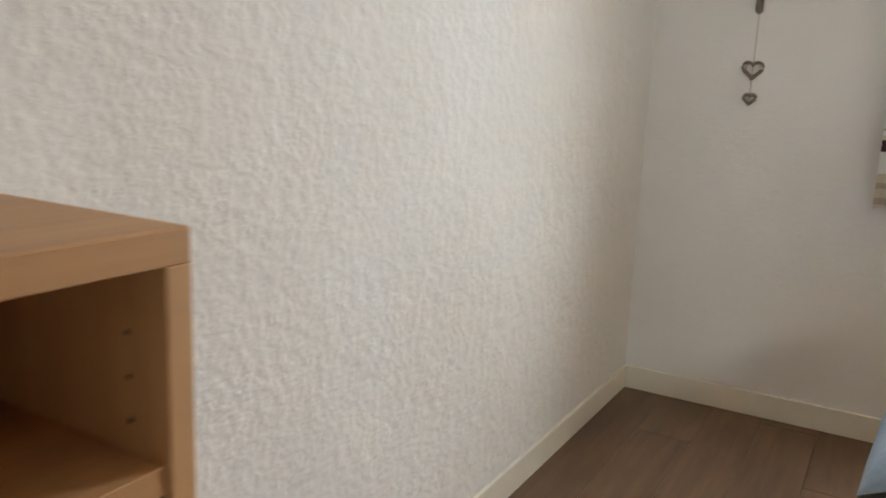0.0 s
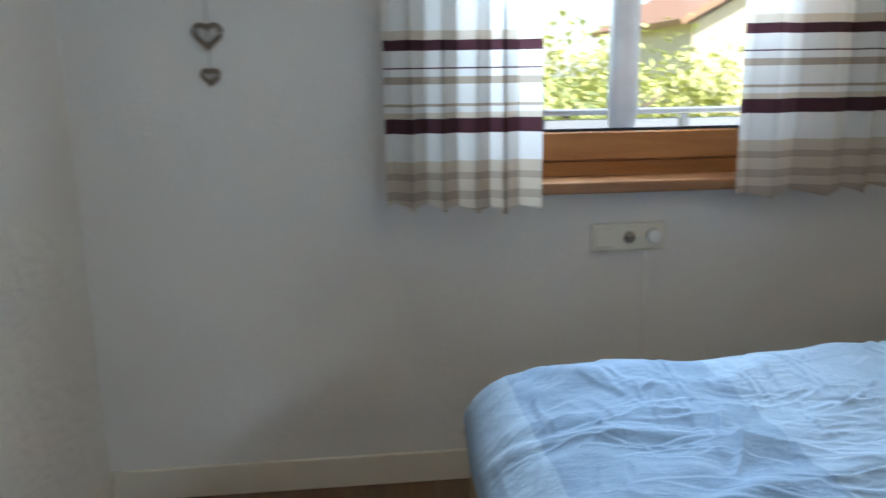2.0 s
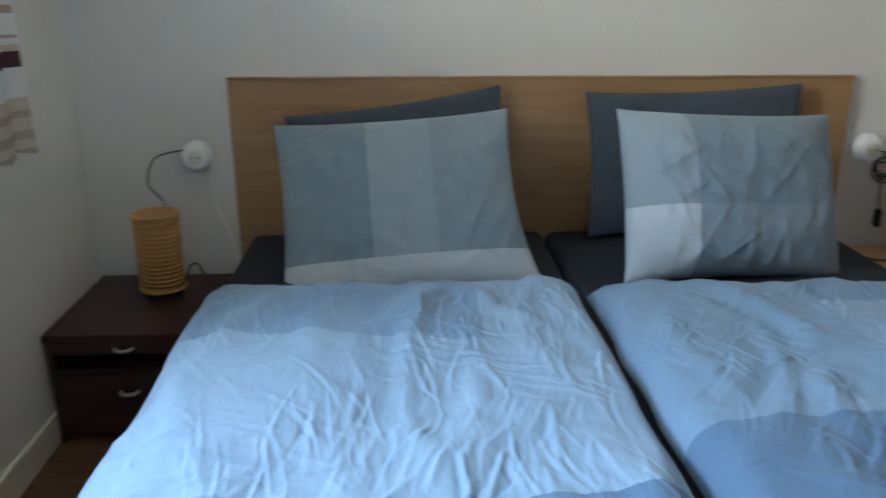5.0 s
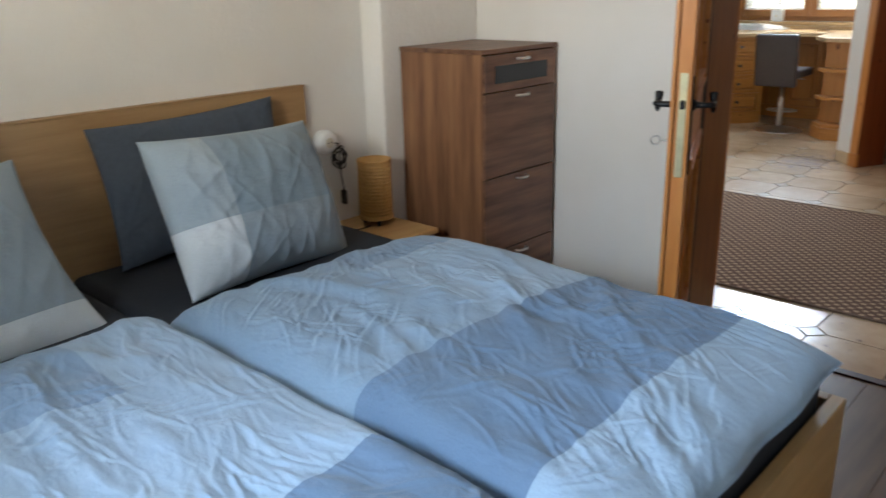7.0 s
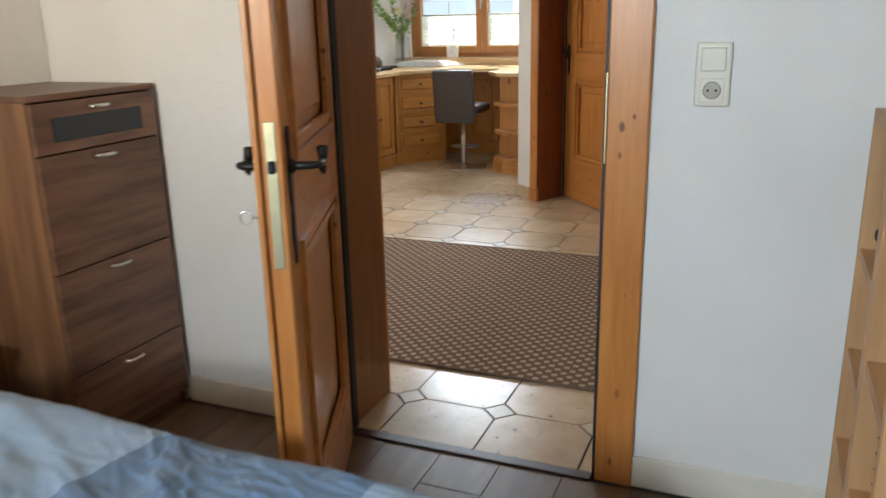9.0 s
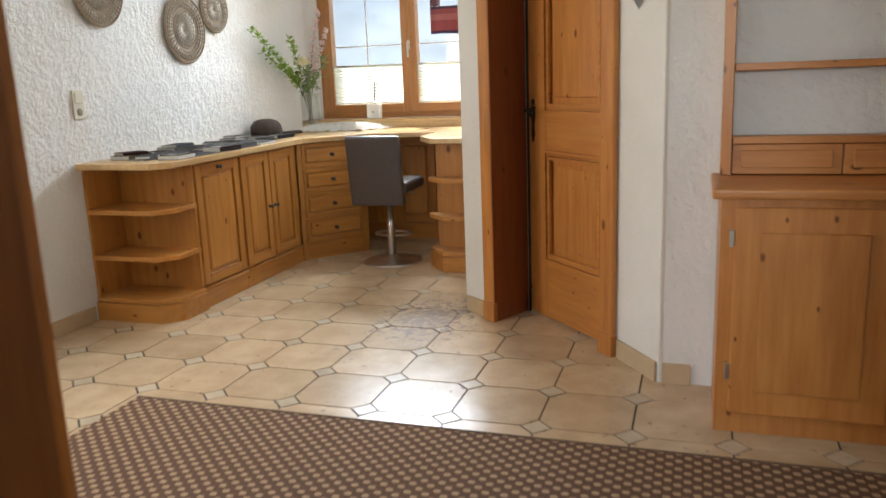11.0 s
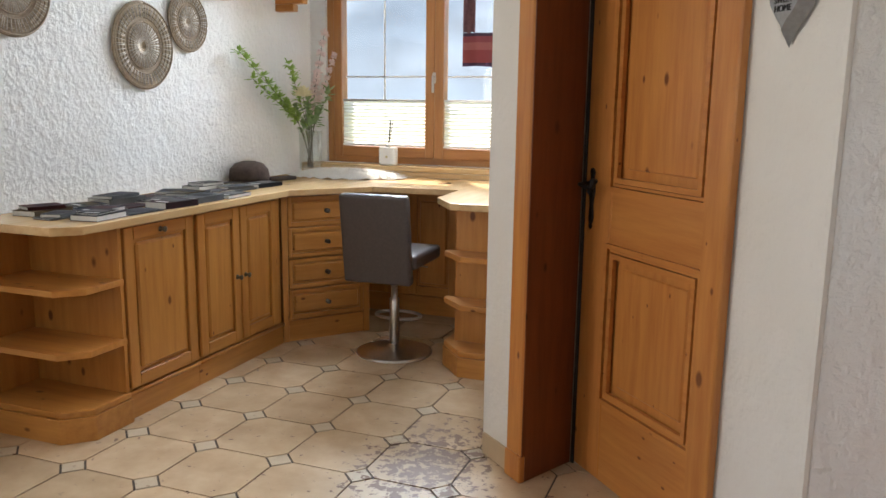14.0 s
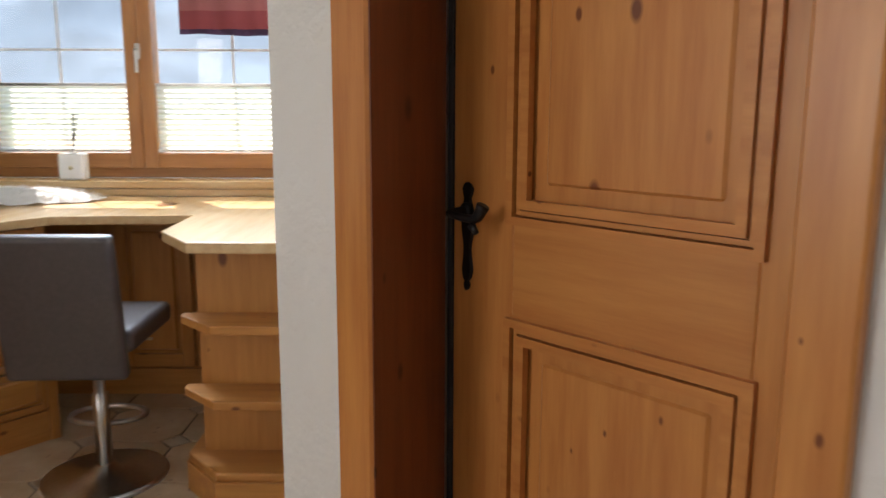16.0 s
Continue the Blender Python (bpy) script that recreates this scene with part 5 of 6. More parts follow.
# fur throw
M_FUR = plain("white_fur", (0.84, 0.82, 0.79), 0.95, 0, 0.1, 30)
fur = thing("fur_throw", pose(3.46, -5.40, TOPZ, 0, 0, 8), "small white long-haired fur on the desk corner", "fur")
bm = bmesh.new()
rf = random.Random(4)
bmesh.ops.create_grid(bm, x_segments=34, y_segments=18, size=0.5)
for v in bm.verts:
    a = math.atan2(v.co.y, v.co.x)
    rr = max(abs(v.co.x), abs(v.co.y)) * 2
    wob = 1 + 0.12 * noise.noise(Vector((math.cos(a) * 2, math.sin(a) * 2, 3)))
    x, y = math.cos(a) * rr * 0.39 * wob, math.sin(a) * rr * 0.175 * wob
    v.co = Vector((x, y, 0.004 + 0.046 * max(0, 1 - rr ** 3) + 0.012 * noise.noise(Vector((x * 22, y * 22, 1)))))
part("pelt", bm, M_FUR, fur, smooth=True)
bm = bmesh.new()
for q in range(2600):
    a, rr = rf.uniform(0, 2 * math.pi), math.sqrt(rf.random())
    x, y = math.cos(a) * rr * 0.385, math.sin(a) * rr * 0.172
    z = 0.008 + 0.046 * (1 - rr ** 3)
    da = a + rf.uniform(-0.9, 0.9)
    ln = rf.uniform(0.02, 0.045)
    tip = (x + ln * math.cos(da), y + ln * math.sin(da), max(0.002, z + rf.uniform(-0.004, 0.014)))
    w = 0.0016
    bm.faces.new([bm.verts.new(p) for p in ((x - w * math.sin(da), y + w * math.cos(da), z), (x + w * math.sin(da), y - w * math.cos(da), z), tip)])
part("hair", bm, M_FUR, fur)["kind"] = "stuff"

# vase with branches
vase = thing("flower_vase", pose(3.745, -5.43, TOPZ + 0.036), "tall clear glass vase with mixed branches and blossom", "vase")
part("glass", lathe([(0.070, 0.0), (0.073, 0.004), (0.077, 0.25), (0.073, 0.25), (0.068, 0.014), (0.01, 0.014)], 28), M_VASE, vase, "clear cylindrical glass").visible_shadow = False
M_STEM = plain("green_brown_stem", (0.10, 0.10, 0.045), 0.7, 0, 0.3, 60)
M_LEAF = plain("fresh_green_leaf", (0.34, 0.55, 0.09), 0.55, 0, 0.35, 40)
M_EUCA = plain("eucalyptus_leaf", (0.28, 0.42, 0.18), 0.6, 0, 0.3, 40)
M_PINK = plain("pink_blossom", (0.88, 0.72, 0.70), 0.8, 0, 0.15, 60)
M_CREAM = plain("cream_petal", (0.86, 0.80, 0.52), 0.75, 0, 0.12, 40)


def leaf(bm, at, way, ln, wd, up=Vector((0, 0, 1))):
    d = way.normalized()
    s = d.cross(up).normalized() if d.cross(up).length > 0.05 else Vector((1, 0, 0))
    nrm = s.cross(d)
    a, t = at, at + d * ln
    l1, r1 = at + d * ln * 0.45 + s * wd / 2 + nrm * wd * 0.12, at + d * ln * 0.45 - s * wd / 2 + nrm * wd * 0.12
    m1 = at + d * ln * 0.5 - nrm * wd * 0.05
    va, vt, vl, vr, vm = [bm.verts.new(p) for p in (a, t, l1, r1, m1)]
    for f in ((va, vm, vl), (va, vr, vm), (vm, vt, vl), (vm, vr, vt)):
        bm.faces.new(f)


rl = random.Random(21)


def branch(tip, bend, leaves, ln, wd, material, name, label, blossom=False, from_t=0.45):
    base = Vector((rl.uniform(-0.02, 0.02), rl.uniform(-0.02, 0.02), 0.014))
    pts = smooth_path([base, Vector(bend) * 0.45 + Vector((0, 0, 0.10)), Vector(bend), Vector(tip)], 7)
    s = part("stem", tube(pts, [0.0032 - 0.002 * i / len(pts) for i in range(len(pts))], None, 6), M_STEM, vase)
    bm = bmesh.new()
    for q in range(leaves):
        t = from_t + (1 - from_t) * q / leaves
        p = pts[min(int(t * len(pts)), len(pts) - 1)]
        way = Vector((rl.uniform(-1, 1), rl.uniform(-1, 1), rl.uniform(-0.3, 1)))
        off = p + way.normalized() * (0.004 if not blossom else rl.uniform(0.002, 0.018))
        if blossom:
            for g in range(5):
                leaf(bm, off, Vector((rl.uniform(-1, 1), rl.uniform(-1, 1), rl.uniform(-0.6, 1))), ln * rl.uniform(0.7, 1.1), wd)
        else:
            leaf(bm, off, way, ln * rl.uniform(0.7, 1.2), wd)
    o = part(name, bm, material, s, label)
    o["kind"] = "stuff"
    return pts


# sprays: leafy to the wall side, blossom toward the window
branch((0.10, 0.61, 0.71), (0.05, 0.22, 0.42), 190, 0.050, 0.024, M_LEAF, "leaves", "small bright green leaves")
branch((0.10, 0.48, 0.56), (0.05, 0.17, 0.36), 130, 0.048, 0.024, M_LEAF, "leaves", "small bright green leaves")
branch((0.04, 0.18, 0.66), (0.02, 0.08, 0.42), 90, 0.050, 0.026, M_LEAF, "leaves", "small bright green leaves", from_t=0.6)
branch((-0.10, -0.02, 0.86), (-0.02, 0.0, 0.45), 130, 0.028, 0.022, M_PINK, "blossom", "pale pink blossom", True)
branch((-0.16, -0.04, 0.72), (-0.05, -0.02, 0.42), 90, 0.028, 0.022, M_PINK, "blossom", "pale pink blossom", True, 0.6)
branch((-0.08, 0.04, 0.62), (-0.03, 0.02, 0.38), 60, 0.025, 0.020, M_PINK, "blossom", "pale pink blossom", True, 0.6)
branch((-0.17, 0.05, 0.50), (-0.06, 0.02, 0.33), 34, 0.06, 0.046, M_EUCA, "eucalyptus_leaves", "round grey-green eucalyptus leaves")
branch((-0.06, 0.12, 0.44), (-0.02, 0.05, 0.30), 34, 0.06, 0.046, M_EUCA, "eucalyptus_leaves", "round grey-green eucalyptus leaves")
branch((0.06, 0.10, 0.40), (0.03, 0.05, 0.28), 30, 0.055, 0.040, M_EUCA, "eucalyptus_leaves", "round grey-green eucalyptus leaves")
branch((-0.05, 0.17, 0.47), (-0.02, 0.08, 0.32), 6, 0.05, 0.03, M_LEAF, "leaves", "green leaves")
bm = bmesh.new()
for ring_, (rr, tilt, n) in enumerate(((0.010, 0.2, 5), (0.020, 0.55, 7), (0.030, 0.95, 8), (0.036, 1.3, 9))):
    for q in range(n):
        a = 2 * math.pi * (q + ring_ * 0.4) / n
        leaf(bm, Vector((-0.05 + 0.3 * rr * math.cos(a), 0.17 + 0.3 * rr * math.sin(a), 0.465)), Vector((math.cos(a) * math.sin(tilt), math.sin(a) * math.sin(tilt), math.cos(tilt))), 0.072, 0.056)
part("rose_head", bm, M_CREAM, vase, "cream yellow rose")

# diffuser
df = thing("reed_diffuser", pose(3.292, -5.655, 0.9285), "white ceramic reed diffuser with black reeds", "diffuser")
part("bottle", box(-0.058, 0.058, -0.030, 0.030, 0, 0.118, 0.013, seg=3), M_WHITE, df, smooth=True)
part("neck", lathe([(0.017, 0.116), (0.015, 0.128), (0.018, 0.133)], 16), M_WHITE, df)
part("label_spot", lathe([(0.009, 0), (0.009, 0.001)], 14, m=pose(0, 0.0302, 0.055, -90)), M_BRASS, df)
for a, c in ((-0.035, 0.004), (-0.01, -0.006), (-0.022, 0.008)):
    part("reed", tube([(0, 0, 0.11), (a, c, 0.29)], 0.0028, None, 6), M_BLACK, df)

# short curtain at the desk window
M_VAL = cloth_sheer("red_check_cloth", [(0.0, (0.04, 0.02, 0.04)), (0.12, (0.22, 0.045, 0.045)), (0.5, (0.27, 0.09, 0.08)), (0.72, (0.20, 0.045, 0.05)), (0.9, (0.05, 0.025, 0.04))], 0.45, 0.05, 1.56, 1.765)


def flat_cloth(name, x0, x1, z0, z1, folds, material, parent):
    n = 40
    bm = bmesh.new()
    cols = []
    for q in range(n + 1):
        u = q / n
        y = -5.672 + 0.010 * math.sin(u * folds * 2 * math.pi)
        cols.append((bm.verts.new((x0 + (x1 - x0) * u, y, z0 + 0.004 * math.sin(u * 9))), bm.verts.new((x0 + (x1 - x0) * u, y, z1))))
    for a, c in zip(cols, cols[1:]):
        bm.faces.new((a[0], c[0], c[1], a[1]))
    return part(name, bm, material, parent, smooth=True)


val = thing("window_valance", pose(0, 0, 0), "short dark red checked curtain band hung on straps", "curtain")
flat_cloth("band", 2.16, 2.792, 1.56, 1.765, 5, M_VAL, val)
M_STRAP = plain("maroon_strap", (0.12, 0.05, 0.055), 0.9, 0, 0.3, 60, 0.001)
for a in (2.16, 2.712):
    flat_cloth("strap", a, a + 0.08, 1.765, 2.16, 1, M_STRAP, val)
part("rod", tube([(2.10, -5.672, 2.165), (3.85, -5.672, 2.165)], 0.008), M_STEEL, val)
for xx in (2.12, 3.83):
    part("bracket", tube([(xx, -5.672, 2.165), (xx, HS + 0.001, 2.165)], 0.006), M_STEEL, val)

# metal heart on the oblique wall
hs = thing("heart_sign", pose(*diag(1.175, 0.078), 1.565, 0, 0, DIAG - 13.6), "grey metal heart sign with raised lettering", "sign")
bm = bmesh.new()
pts = heart_pts(0.085, 0.0)[:-1]
pts = [(x, z if z > 0 else z * 1.15) for x, _, z in pts]
lo = [bm.verts.new((x, 0.006, z)) for x, z in pts]
hi = [bm.verts.new((x * 0.62, -0.020, z * 0.62)) for x, z in pts]
bm.faces.new(lo)
bm.faces.new(hi[::-1])
for q in range(len(pts)):
    bm.faces.new((lo[q], lo[(q + 1) % len(pts)], hi[(q + 1) % len(pts)], hi[q]))
bmesh.ops.recalc_face_normals(bm, faces=bm.faces[:])
part("plate", bm, plain("zinc_sheet", (0.36, 0.365, 0.37), 0.45, 0.5, 0.2, 60), hs)
for line, zz in (("HOME", 0.016), ("SWEET", -0.003), ("HOME", -0.022)):
    cu = bpy.data.curves.new("lettering", "FONT")
    cu.body, cu.size, cu.align_x, cu.extrude = line, 0.021, "CENTER", 0.0008
    cu.materials.append(M_IRON)
    o = new("lettering", cu)
    o.parent = hs
    o.matrix_basis = pose(0, -0.021, zz, 90, 0, 0)
part("hanger", tube([(0, 0.002, 0.06), (0, 0.008, 0.14)], 0.001, None, 5), M_STEEL, hs)

sw2 = thing("hall_wall_plate", pose(HE - 0.001, -3.125, 1.165), "ivory wall plate with a socket by the cupboards", "wall plate")
part("frame", box(-0.010, 0, -0.041, 0.041, -0.076, 0.076, 0.005, seg=2), M_PLASTIC, sw2)
part("rocker", box(-0.014, -0.010, -0.028, 0.028, 0.008, 0.064, 0.002), M_PLASTIC, sw2)
# Dark cup colour carries the shade of the socket's hollow.
part("well", lathe([(0.021, 0), (0.018, 0.002)], 20, m=pose(-0.010, 0, -0.037, 0, -90, 0)), plain("socket_cup_deep_shade", (0.2, 0.18, 0.15), 0.6), sw2)

# ---- outside ----
M_GRASS = plain("meadow", (0.30, 0.34, 0.10), 0.95, 0, 0.5, 0.8)
structure(part("ground", box(-600, 600, -900, 600, -3.3, -3.2), M_GRASS), "green meadow below the windows", "ground")

M_BALC = plain("frosted_panel", (0.34, 0.36, 0.38), 0.5, 0, 0.08, 3)
balcony = thing("balcony", pose(0, 0, 0), "concrete balcony with a pale panel railing", "balcony")
part("slab", box(-4, 8, 3.75, 5.1, -0.22, -0.05), M_CEIL, balcony)
for q in range(8):
    part("railing_panel", box(-3.9 + q * 1.45, -2.5 + q * 1.45, 4.98, 5.01, 0.05, 0.98, 0.003), M_BALC, balcony)
    part("post", box(-2.495 + q * 1.45, -2.455 + q * 1.45, 4.97, 5.02, -0.05, 1.0, 0.003), M_STEEL, balcony)
part("handrail", box(-3.9, 7.6, 4.96, 5.03, 1.001, 1.03, 0.006), M_STEEL, balcony)
para = thing("closed_parasol", pose(1.42, 4.55, -0.05), "closed pale grey parasol standing on the balcony", "parasol")
part("pole", lathe([(0.02, 0.0), (0.02, 2.5)], 12), M_STEEL, para)
part("folded_canopy", lathe([(0.035, 0.95), (0.065, 1.1), (0.06, 1.7), (0.03, 2.4)], 14), plain("parasol_cloth", (0.46, 0.47, 0.48), 0.9, 0, 0.2, 12, 0.01), para)
part("base", lathe([(0.24, 0), (0.24, 0.05), (0.05, 0.07)], 24), M_WALL, para)

M_BARK = plain("bark", (0.22, 0.17, 0.12), 0.95, 0, 0.4, 12, 0.01)
M_CROWN = plain("spring_foliage", (0.66, 0.66, 0.22), 0.7, 0, 0.35, 2.0)


def tree(x, y, z, high, wide, seed, label):
    r = random.Random(seed)
    t = thing("tree", pose(x, y, z), label, "tree", "garden trees")
    part("trunk", tube(smooth_path([(0, 0, 0), (0.1, 0.05, high * 0.3), (0.0, 0.1, high * 0.75)], 4), [0.22 - 0.018 * i for i in range(9)], None, 8), M_BARK, t)
    for q in range(6):
        a = q * 1.05 + r.random()
        part("limb", tube([(0, 0, high * (0.3 + 0.06 * q)), (wide * 0.35 * math.cos(a), wide * 0.35 * math.sin(a), high * (0.5 + 0.06 * q))], [0.07, 0.025], None, 6), M_BARK, t)
    bm = bmesh.new()
    for q in range(90):
        a, e, rr = r.uniform(0, 6.28), r.uniform(-0.8, 1.2), wide * r.uniform(0.45, 1.0) * 0.5
        c = Vector((rr * math.cos(a) * math.cos(e), rr * math.sin(a) * math.cos(e), high * 0.62 + rr * 1.1 * math.sin(e)))
        for g in range(34):
            o = Vector((r.gauss(0, 0.28), r.gauss(0, 0.28), r.gauss(0, 0.22)))
            leaf(bm, c + o, Vector((r.uniform(-1, 1), r.uniform(-1, 1), r.uniform(-1, 0.6))), 0.17, 0.11)
    part("crown", bm, M_CROWN, t, "yellow-green spring foliage")["kind"] = "stuff"


tree(3.3, 12.5, -3.2, 5.1, 3.8, 1, "broad garden tree in fresh yellow-green leaf")
tree(6.0, 14.0, -3.2, 4.8, 3.2, 2, "broad garden tree in fresh yellow-green leaf")
tree(9.9, 13.6, -3.2, 5.4, 2.6, 3, "smaller garden tree in fresh yellow-green leaf")
house = thing("neighbour_house", pose(14.2, 22.0, -3.2), "cream rendered house with orange roof and a round gable window", "house")
M_RENDER = plain("cream_render", (0.72, 0.60, 0.44), 0.9, 0, 0.1, 2)
M_ROOF = plain("clay_roof", (0.46, 0.25, 0.14), 0.8, 0, 0.3, 6, 0.02)
part("wall", prism([(-5, 0), (5, 0), (5, 7), (-5, 7)], 0, 5.6), M_RENDER, house)
gab = bmesh.new()
tri = [(-5, 5.6), (5, 5.6), (0, 8.2)]
fa, fb = [gab.verts.new((x, 0, z)) for x, z in tri], [gab.verts.new((x, 7, z)) for x, z in tri]
gab.faces.new(fa)
gab.faces.new(fb[::-1])
for q in range(3):
    gab.faces.new((fa[q], fa[(q + 1) % 3], fb[(q + 1) % 3], fb[q]))
bmesh.ops.recalc_face_normals(gab, faces=gab.faces[:])
part("gable", gab, M_RENDER, house)
for s in (-1, 1):
    bm = box(-3.1, 3.1, -0.5, 7.5, 0, 0.18, 0.01)
    bmesh.ops.transform(bm, matrix=pose(s * 2.75, 0, 6.95, 0, s * 27.5, 0), verts=bm.verts[:])
    part("roof", bm, M_ROOF, house)
rw = part("round_window", lathe([(0.42, 0), (0.42, 0.06), (0.36, 0.07)], 24, m=pose(-0.7, 0, 4.15, 90)), M_WHITE, house, "round window with a white rim")
part("pane", lathe([(0.34, 0.071), (0.34, 0.075)], 24, m=pose(-0.7, 0, 4.15, 90)), plain("far_glass", (0.22, 0.25, 0.28), 0.2), rw)
for xx, zz in ((1.6, 3.6), (-3.4, 1.0), (1.6, 0.8)):
    w_ = part("window", box(xx, xx + 1.1, -0.05, 0.0, zz, zz + 1.3, 0.01), M_WHITE, house)
    part("pane", box(xx + 0.1, xx + 1.0, -0.055, -0.05, zz + 0.1, zz + 1.2), M_GLASSDARK, w_)

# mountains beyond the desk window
# Distance haze is put into the blue-grey slope colour.
M_RANGE = plain("haze_tinted_forest_slope", (0.20, 0.26, 0.30), 0.95, 0, 0.35, 0.02)
bm = bmesh.new()
nx, ny = 80, 14
vs = []
for j in range(ny + 1):
    for i in range(nx + 1):
        x, v = -900 + 1800 * i / nx, j / ny
        crest = 90 + 70 * noise.noise(Vector((x / 260, 0.3, 2))) + 0.22 * max(0, 380 - abs(x - 420))
        vs.append(bm.verts.new((x, -420 - 300 * v, -4 + crest * v * (1 + 0.25 * noise.noise(Vector((x / 60, v * 4, 5))) * (1 - v) * 2))))
for j in range(ny):
    for i in range(nx):
        a = j * (nx + 1) + i
        bm.faces.new((vs[a], vs[a + 1], vs[a + nx + 2], vs[a + nx + 1]))
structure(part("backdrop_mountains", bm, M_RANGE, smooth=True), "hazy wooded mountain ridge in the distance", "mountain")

# ---- floor pieces ----
rug = thing("rug", pose(0, 0, 0), "brown flat-woven runner with a pale dotted pattern", "rug")
mr_, nr, lr, br = mat("dotted_runner", 0.95)
vv = coords(nr, lr)
sepr = nr.new("ShaderNodeSeparateXYZ")
lr.new(vv, sepr.inputs[0])


def wave(sock, pitch, phase=0.0):
    a, s = nr.new("ShaderNodeMath"), nr.new("ShaderNodeMath")
    a.operation, s.operation = "MULTIPLY_ADD", "SINE"
    a.inputs[1].default_value, a.inputs[2].default_value = 2 * math.pi / pitch, phase
    lr.new(sepr.outputs[sock], a.inputs[0])
    lr.new(a.outputs[0], s.inputs[0])
    return s.outputs[0]


prod = nr.new("ShaderNodeMath")
prod.operation = "MULTIPLY"
lr.new(wave("X", 0.058), prod.inputs[0])
lr.new(wave("Y", 0.052), prod.inputs[1])
dots = ramp(nr, lr, prod.outputs[0], [(0.22, (0.14, 0.070, 0.038)), (0.38, (0.47, 0.31, 0.18))])
nz = ramp(nr, lr, noise_tex(nr, lr, vv, 180, 3), [(0.3, (0.75, 0.75, 0.75)), (0.7, (1, 1, 1))])
lr.new(mixc(nr, lr, dots, nz, 1.0, "MULTIPLY"), br.inputs["Base Color"])
bump(nr, lr, br, prod.outputs[0], 0.5, 0.002)
RX0, RX1, RY0, RY1 = -0.55, 2.95, -2.17, -0.55
part("weave", box(RX0, RX1, RY0, RY1, 0.001, 0.009, 0.002), mr_, rug)
M_HEM = plain("rug_hem", (0.16, 0.10, 0.065), 0.95, 0, 0.3, 120, 0.001)
for y in (RY0 - 0.014, RY1 + 0.001):
    part("hem", box(RX0, RX1, y, y + 0.013, 0.001, 0.011, 0.003), M_HEM, rug)


def shared(name, bm, material):
    me = bpy.data.meshes.new(name)
    bm.to_mesh(me)
    bm.free()
    me.materials.append(material)
    return me


def tile_material(name, light, dark):
    m, n, l, b = mat(name, 0.24)
    v = coords(n, l, kind="Object")
    oi = n.new("ShaderNodeObjectInfo")
    g = n.new("ShaderNodeNewGeometry")
    f = noise_tex(n, l, g.outputs["Position"], 6.5, 5, 0.6)
    col = ramp(n, l, f, [(0.3, dark), (0.7, light)])
    tint = ramp(n, l, oi.outputs["Random"], [(0.0, (0.86, 0.85, 0.83)), (1.0, (1, 1, 1))])
    col = mixc(n, l, col, tint, 1.0, "MULTIPLY")
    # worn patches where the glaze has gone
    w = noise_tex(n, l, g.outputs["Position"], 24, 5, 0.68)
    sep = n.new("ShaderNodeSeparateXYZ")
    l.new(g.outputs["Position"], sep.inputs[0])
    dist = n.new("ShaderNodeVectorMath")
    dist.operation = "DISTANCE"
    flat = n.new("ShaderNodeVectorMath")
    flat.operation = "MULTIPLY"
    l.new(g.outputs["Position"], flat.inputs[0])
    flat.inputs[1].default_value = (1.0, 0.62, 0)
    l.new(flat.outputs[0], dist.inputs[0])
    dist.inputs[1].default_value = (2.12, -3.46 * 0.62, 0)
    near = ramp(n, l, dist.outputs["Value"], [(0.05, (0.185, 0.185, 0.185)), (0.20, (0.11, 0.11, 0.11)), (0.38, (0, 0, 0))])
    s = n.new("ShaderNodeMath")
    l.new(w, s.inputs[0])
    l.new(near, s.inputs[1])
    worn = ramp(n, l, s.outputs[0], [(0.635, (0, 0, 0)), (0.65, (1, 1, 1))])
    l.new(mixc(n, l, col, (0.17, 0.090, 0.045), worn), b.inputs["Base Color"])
    r = ramp(n, l, worn, [(0.0, (0.25, 0.25, 0.25)), (1.0, (0.5, 0.5, 0.5))])
    l.new(r, b.inputs["Roughness"])
    bump(n, l, b, noise_tex(n, l, g.outputs["Position"], 22, 3), 0.25, 0.0015)
    return m


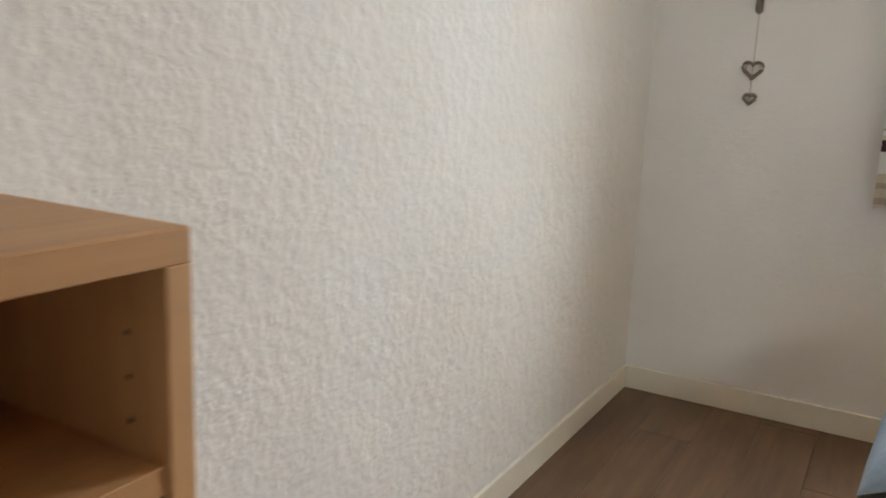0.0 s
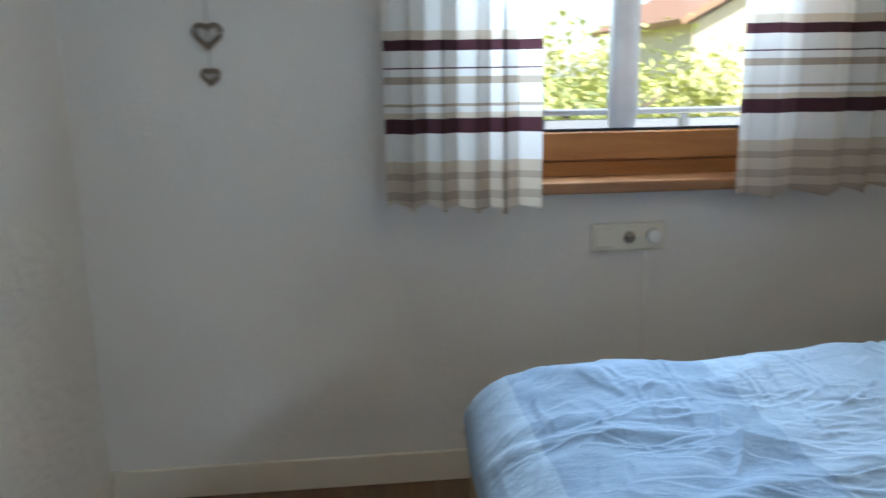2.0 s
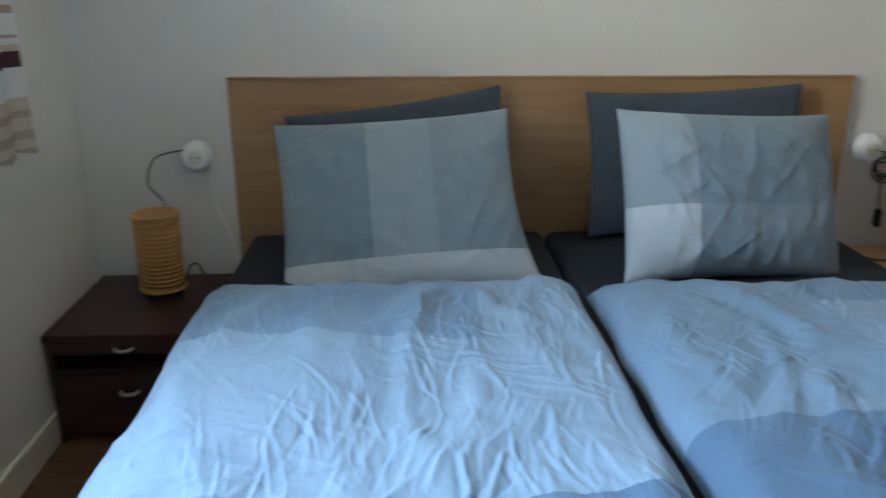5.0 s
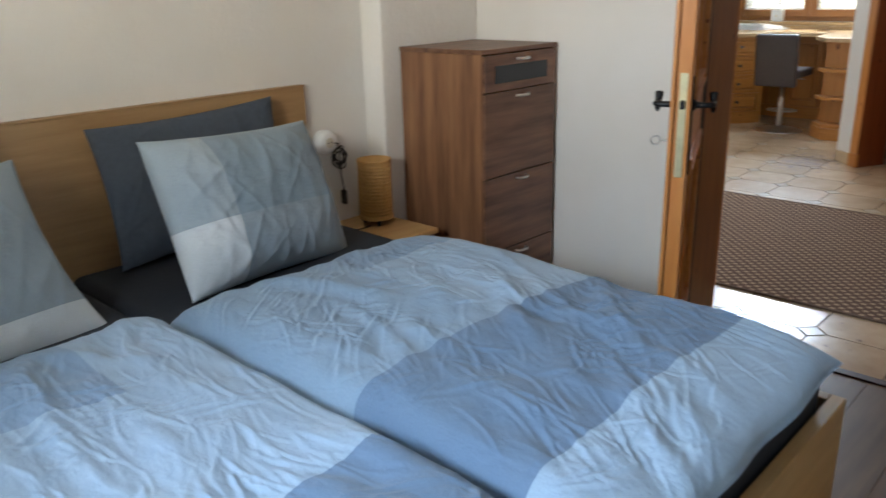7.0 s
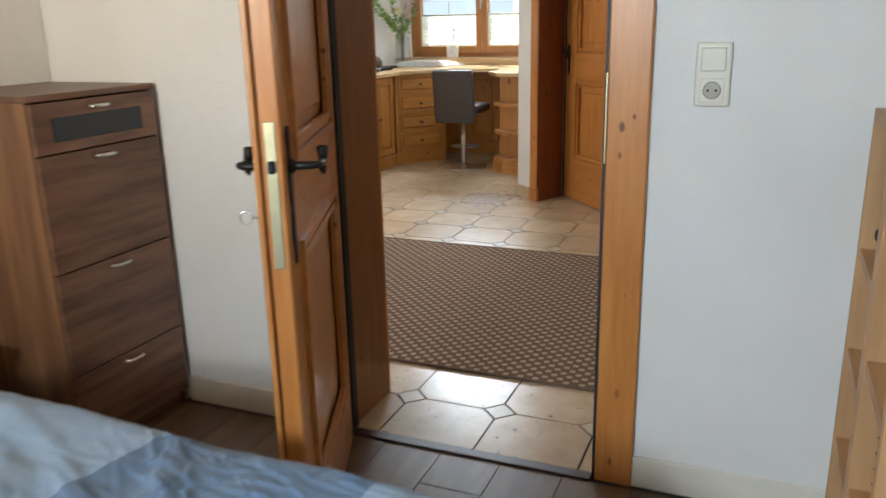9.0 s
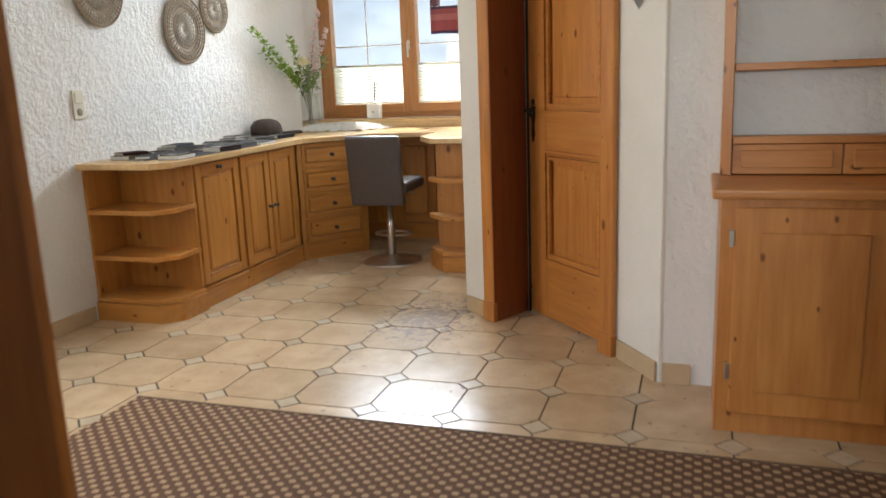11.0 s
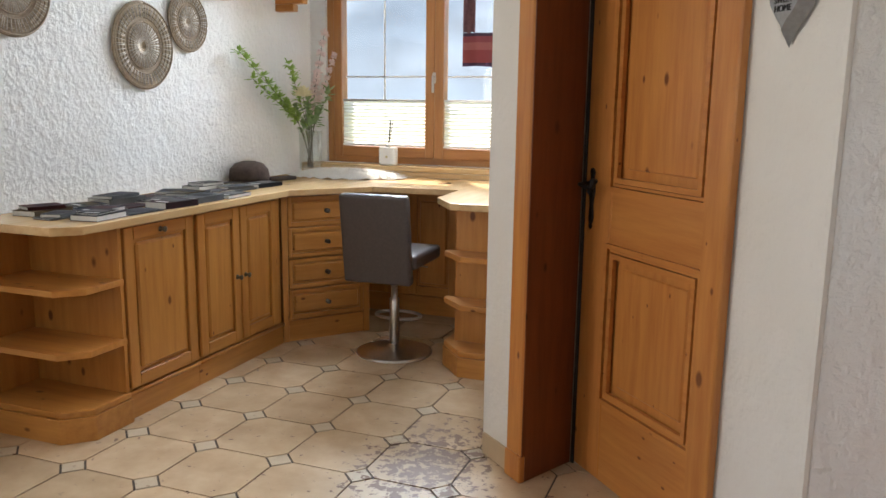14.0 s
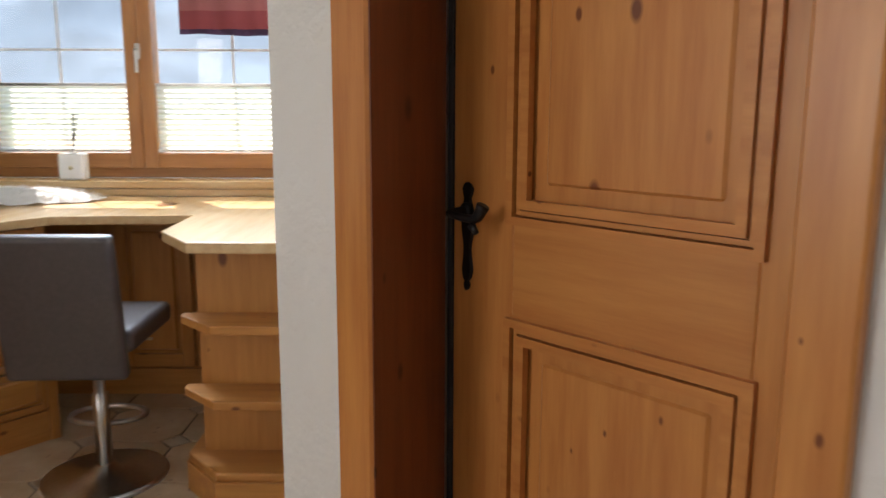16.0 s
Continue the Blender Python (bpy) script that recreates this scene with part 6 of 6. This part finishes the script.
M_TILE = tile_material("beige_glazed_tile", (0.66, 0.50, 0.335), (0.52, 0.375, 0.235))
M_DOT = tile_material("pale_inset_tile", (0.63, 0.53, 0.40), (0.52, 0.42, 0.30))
P, D, G = 0.333, 0.058, 0.0036
h = P / 2 - G
c = D - G * 0.4
octo = [(h, -h + c), (h, h - c), (h - c, h), (-h + c, h), (-h, h - c), (-h, -h + c), (-h + c, -h), (h - c, -h)]
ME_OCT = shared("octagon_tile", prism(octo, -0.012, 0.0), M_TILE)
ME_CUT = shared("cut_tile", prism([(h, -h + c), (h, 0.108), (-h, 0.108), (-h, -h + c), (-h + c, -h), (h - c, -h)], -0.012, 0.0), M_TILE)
k = D - G * 1.6
ME_DOT = shared("inset_tile", prism([(k, 0), (0, k), (-k, 0), (0, -k)], -0.012, 0.0005), M_DOT)


def on_floor(x, y):
    if y > 0.0:
        return False
    if y > YH - 0.02:
        return 0.44 < x < 1.56
    if x > 3.62 and y < -3.2 or y < -5.45 or x > HE + 0.1 or x < HW:
        return False
    q = Matrix.Rotation(radians(-DIAG), 3, "Z") @ (Vector((x, y, 0)) - CORNER)
    return (x > 1.97 or q.y < 0.42) and not (x < 1.8 and y < -3.95)


for i in range(-6, 11):
    for j in range(-17, 2):
        x, y = 0.99 + i * P, -0.285 + j * P
        for me, px, py, nm in ((ME_OCT, x + P / 2, y + P / 2, "tile"), (ME_DOT, x, y, "inset_tile")):
            if on_floor(px, py) or (nm == "tile" and on_floor(px, py - 0.12)):
                if py > -0.02:
                    continue
                ob = new(nm, ME_CUT if nm == "tile" and py > -0.15 else me)
                ob.parent = floor_hall
                ob.matrix_basis = pose(px, py, 0)
LAM = wood("laminate_plank_long", (0.20, 0.112, 0.056), (0.112, 0.060, 0.030), "y", 0.9, 0.0, 0.4, 0.3)
plank = shared("plank", box(-0.0955, 0.0955, -0.639, 0.639, -0.012, 0.0, 0.0012), LAM)
for i in range(17):
    for j in range(4):
        x, y = XW + 0.09 + i * 0.192, 0.30 + j * 1.28 - (i * 0.47) % 1.28
        if x < XE and y - 0.64 < YN and y + 0.64 > 0.03:
            lo, hi = max(y - 0.639, 0.03), min(y + 0.639, YN + 0.02)
            me = plank if hi - lo > 1.27 else shared("plank", box(-0.0955, 0.0955, lo - y, hi - y, -0.012, 0.0, 0.0012), LAM)
            ob = new("plank", me)
            ob.parent = floor_bed
            ob.matrix_basis = pose(x, y, 0)
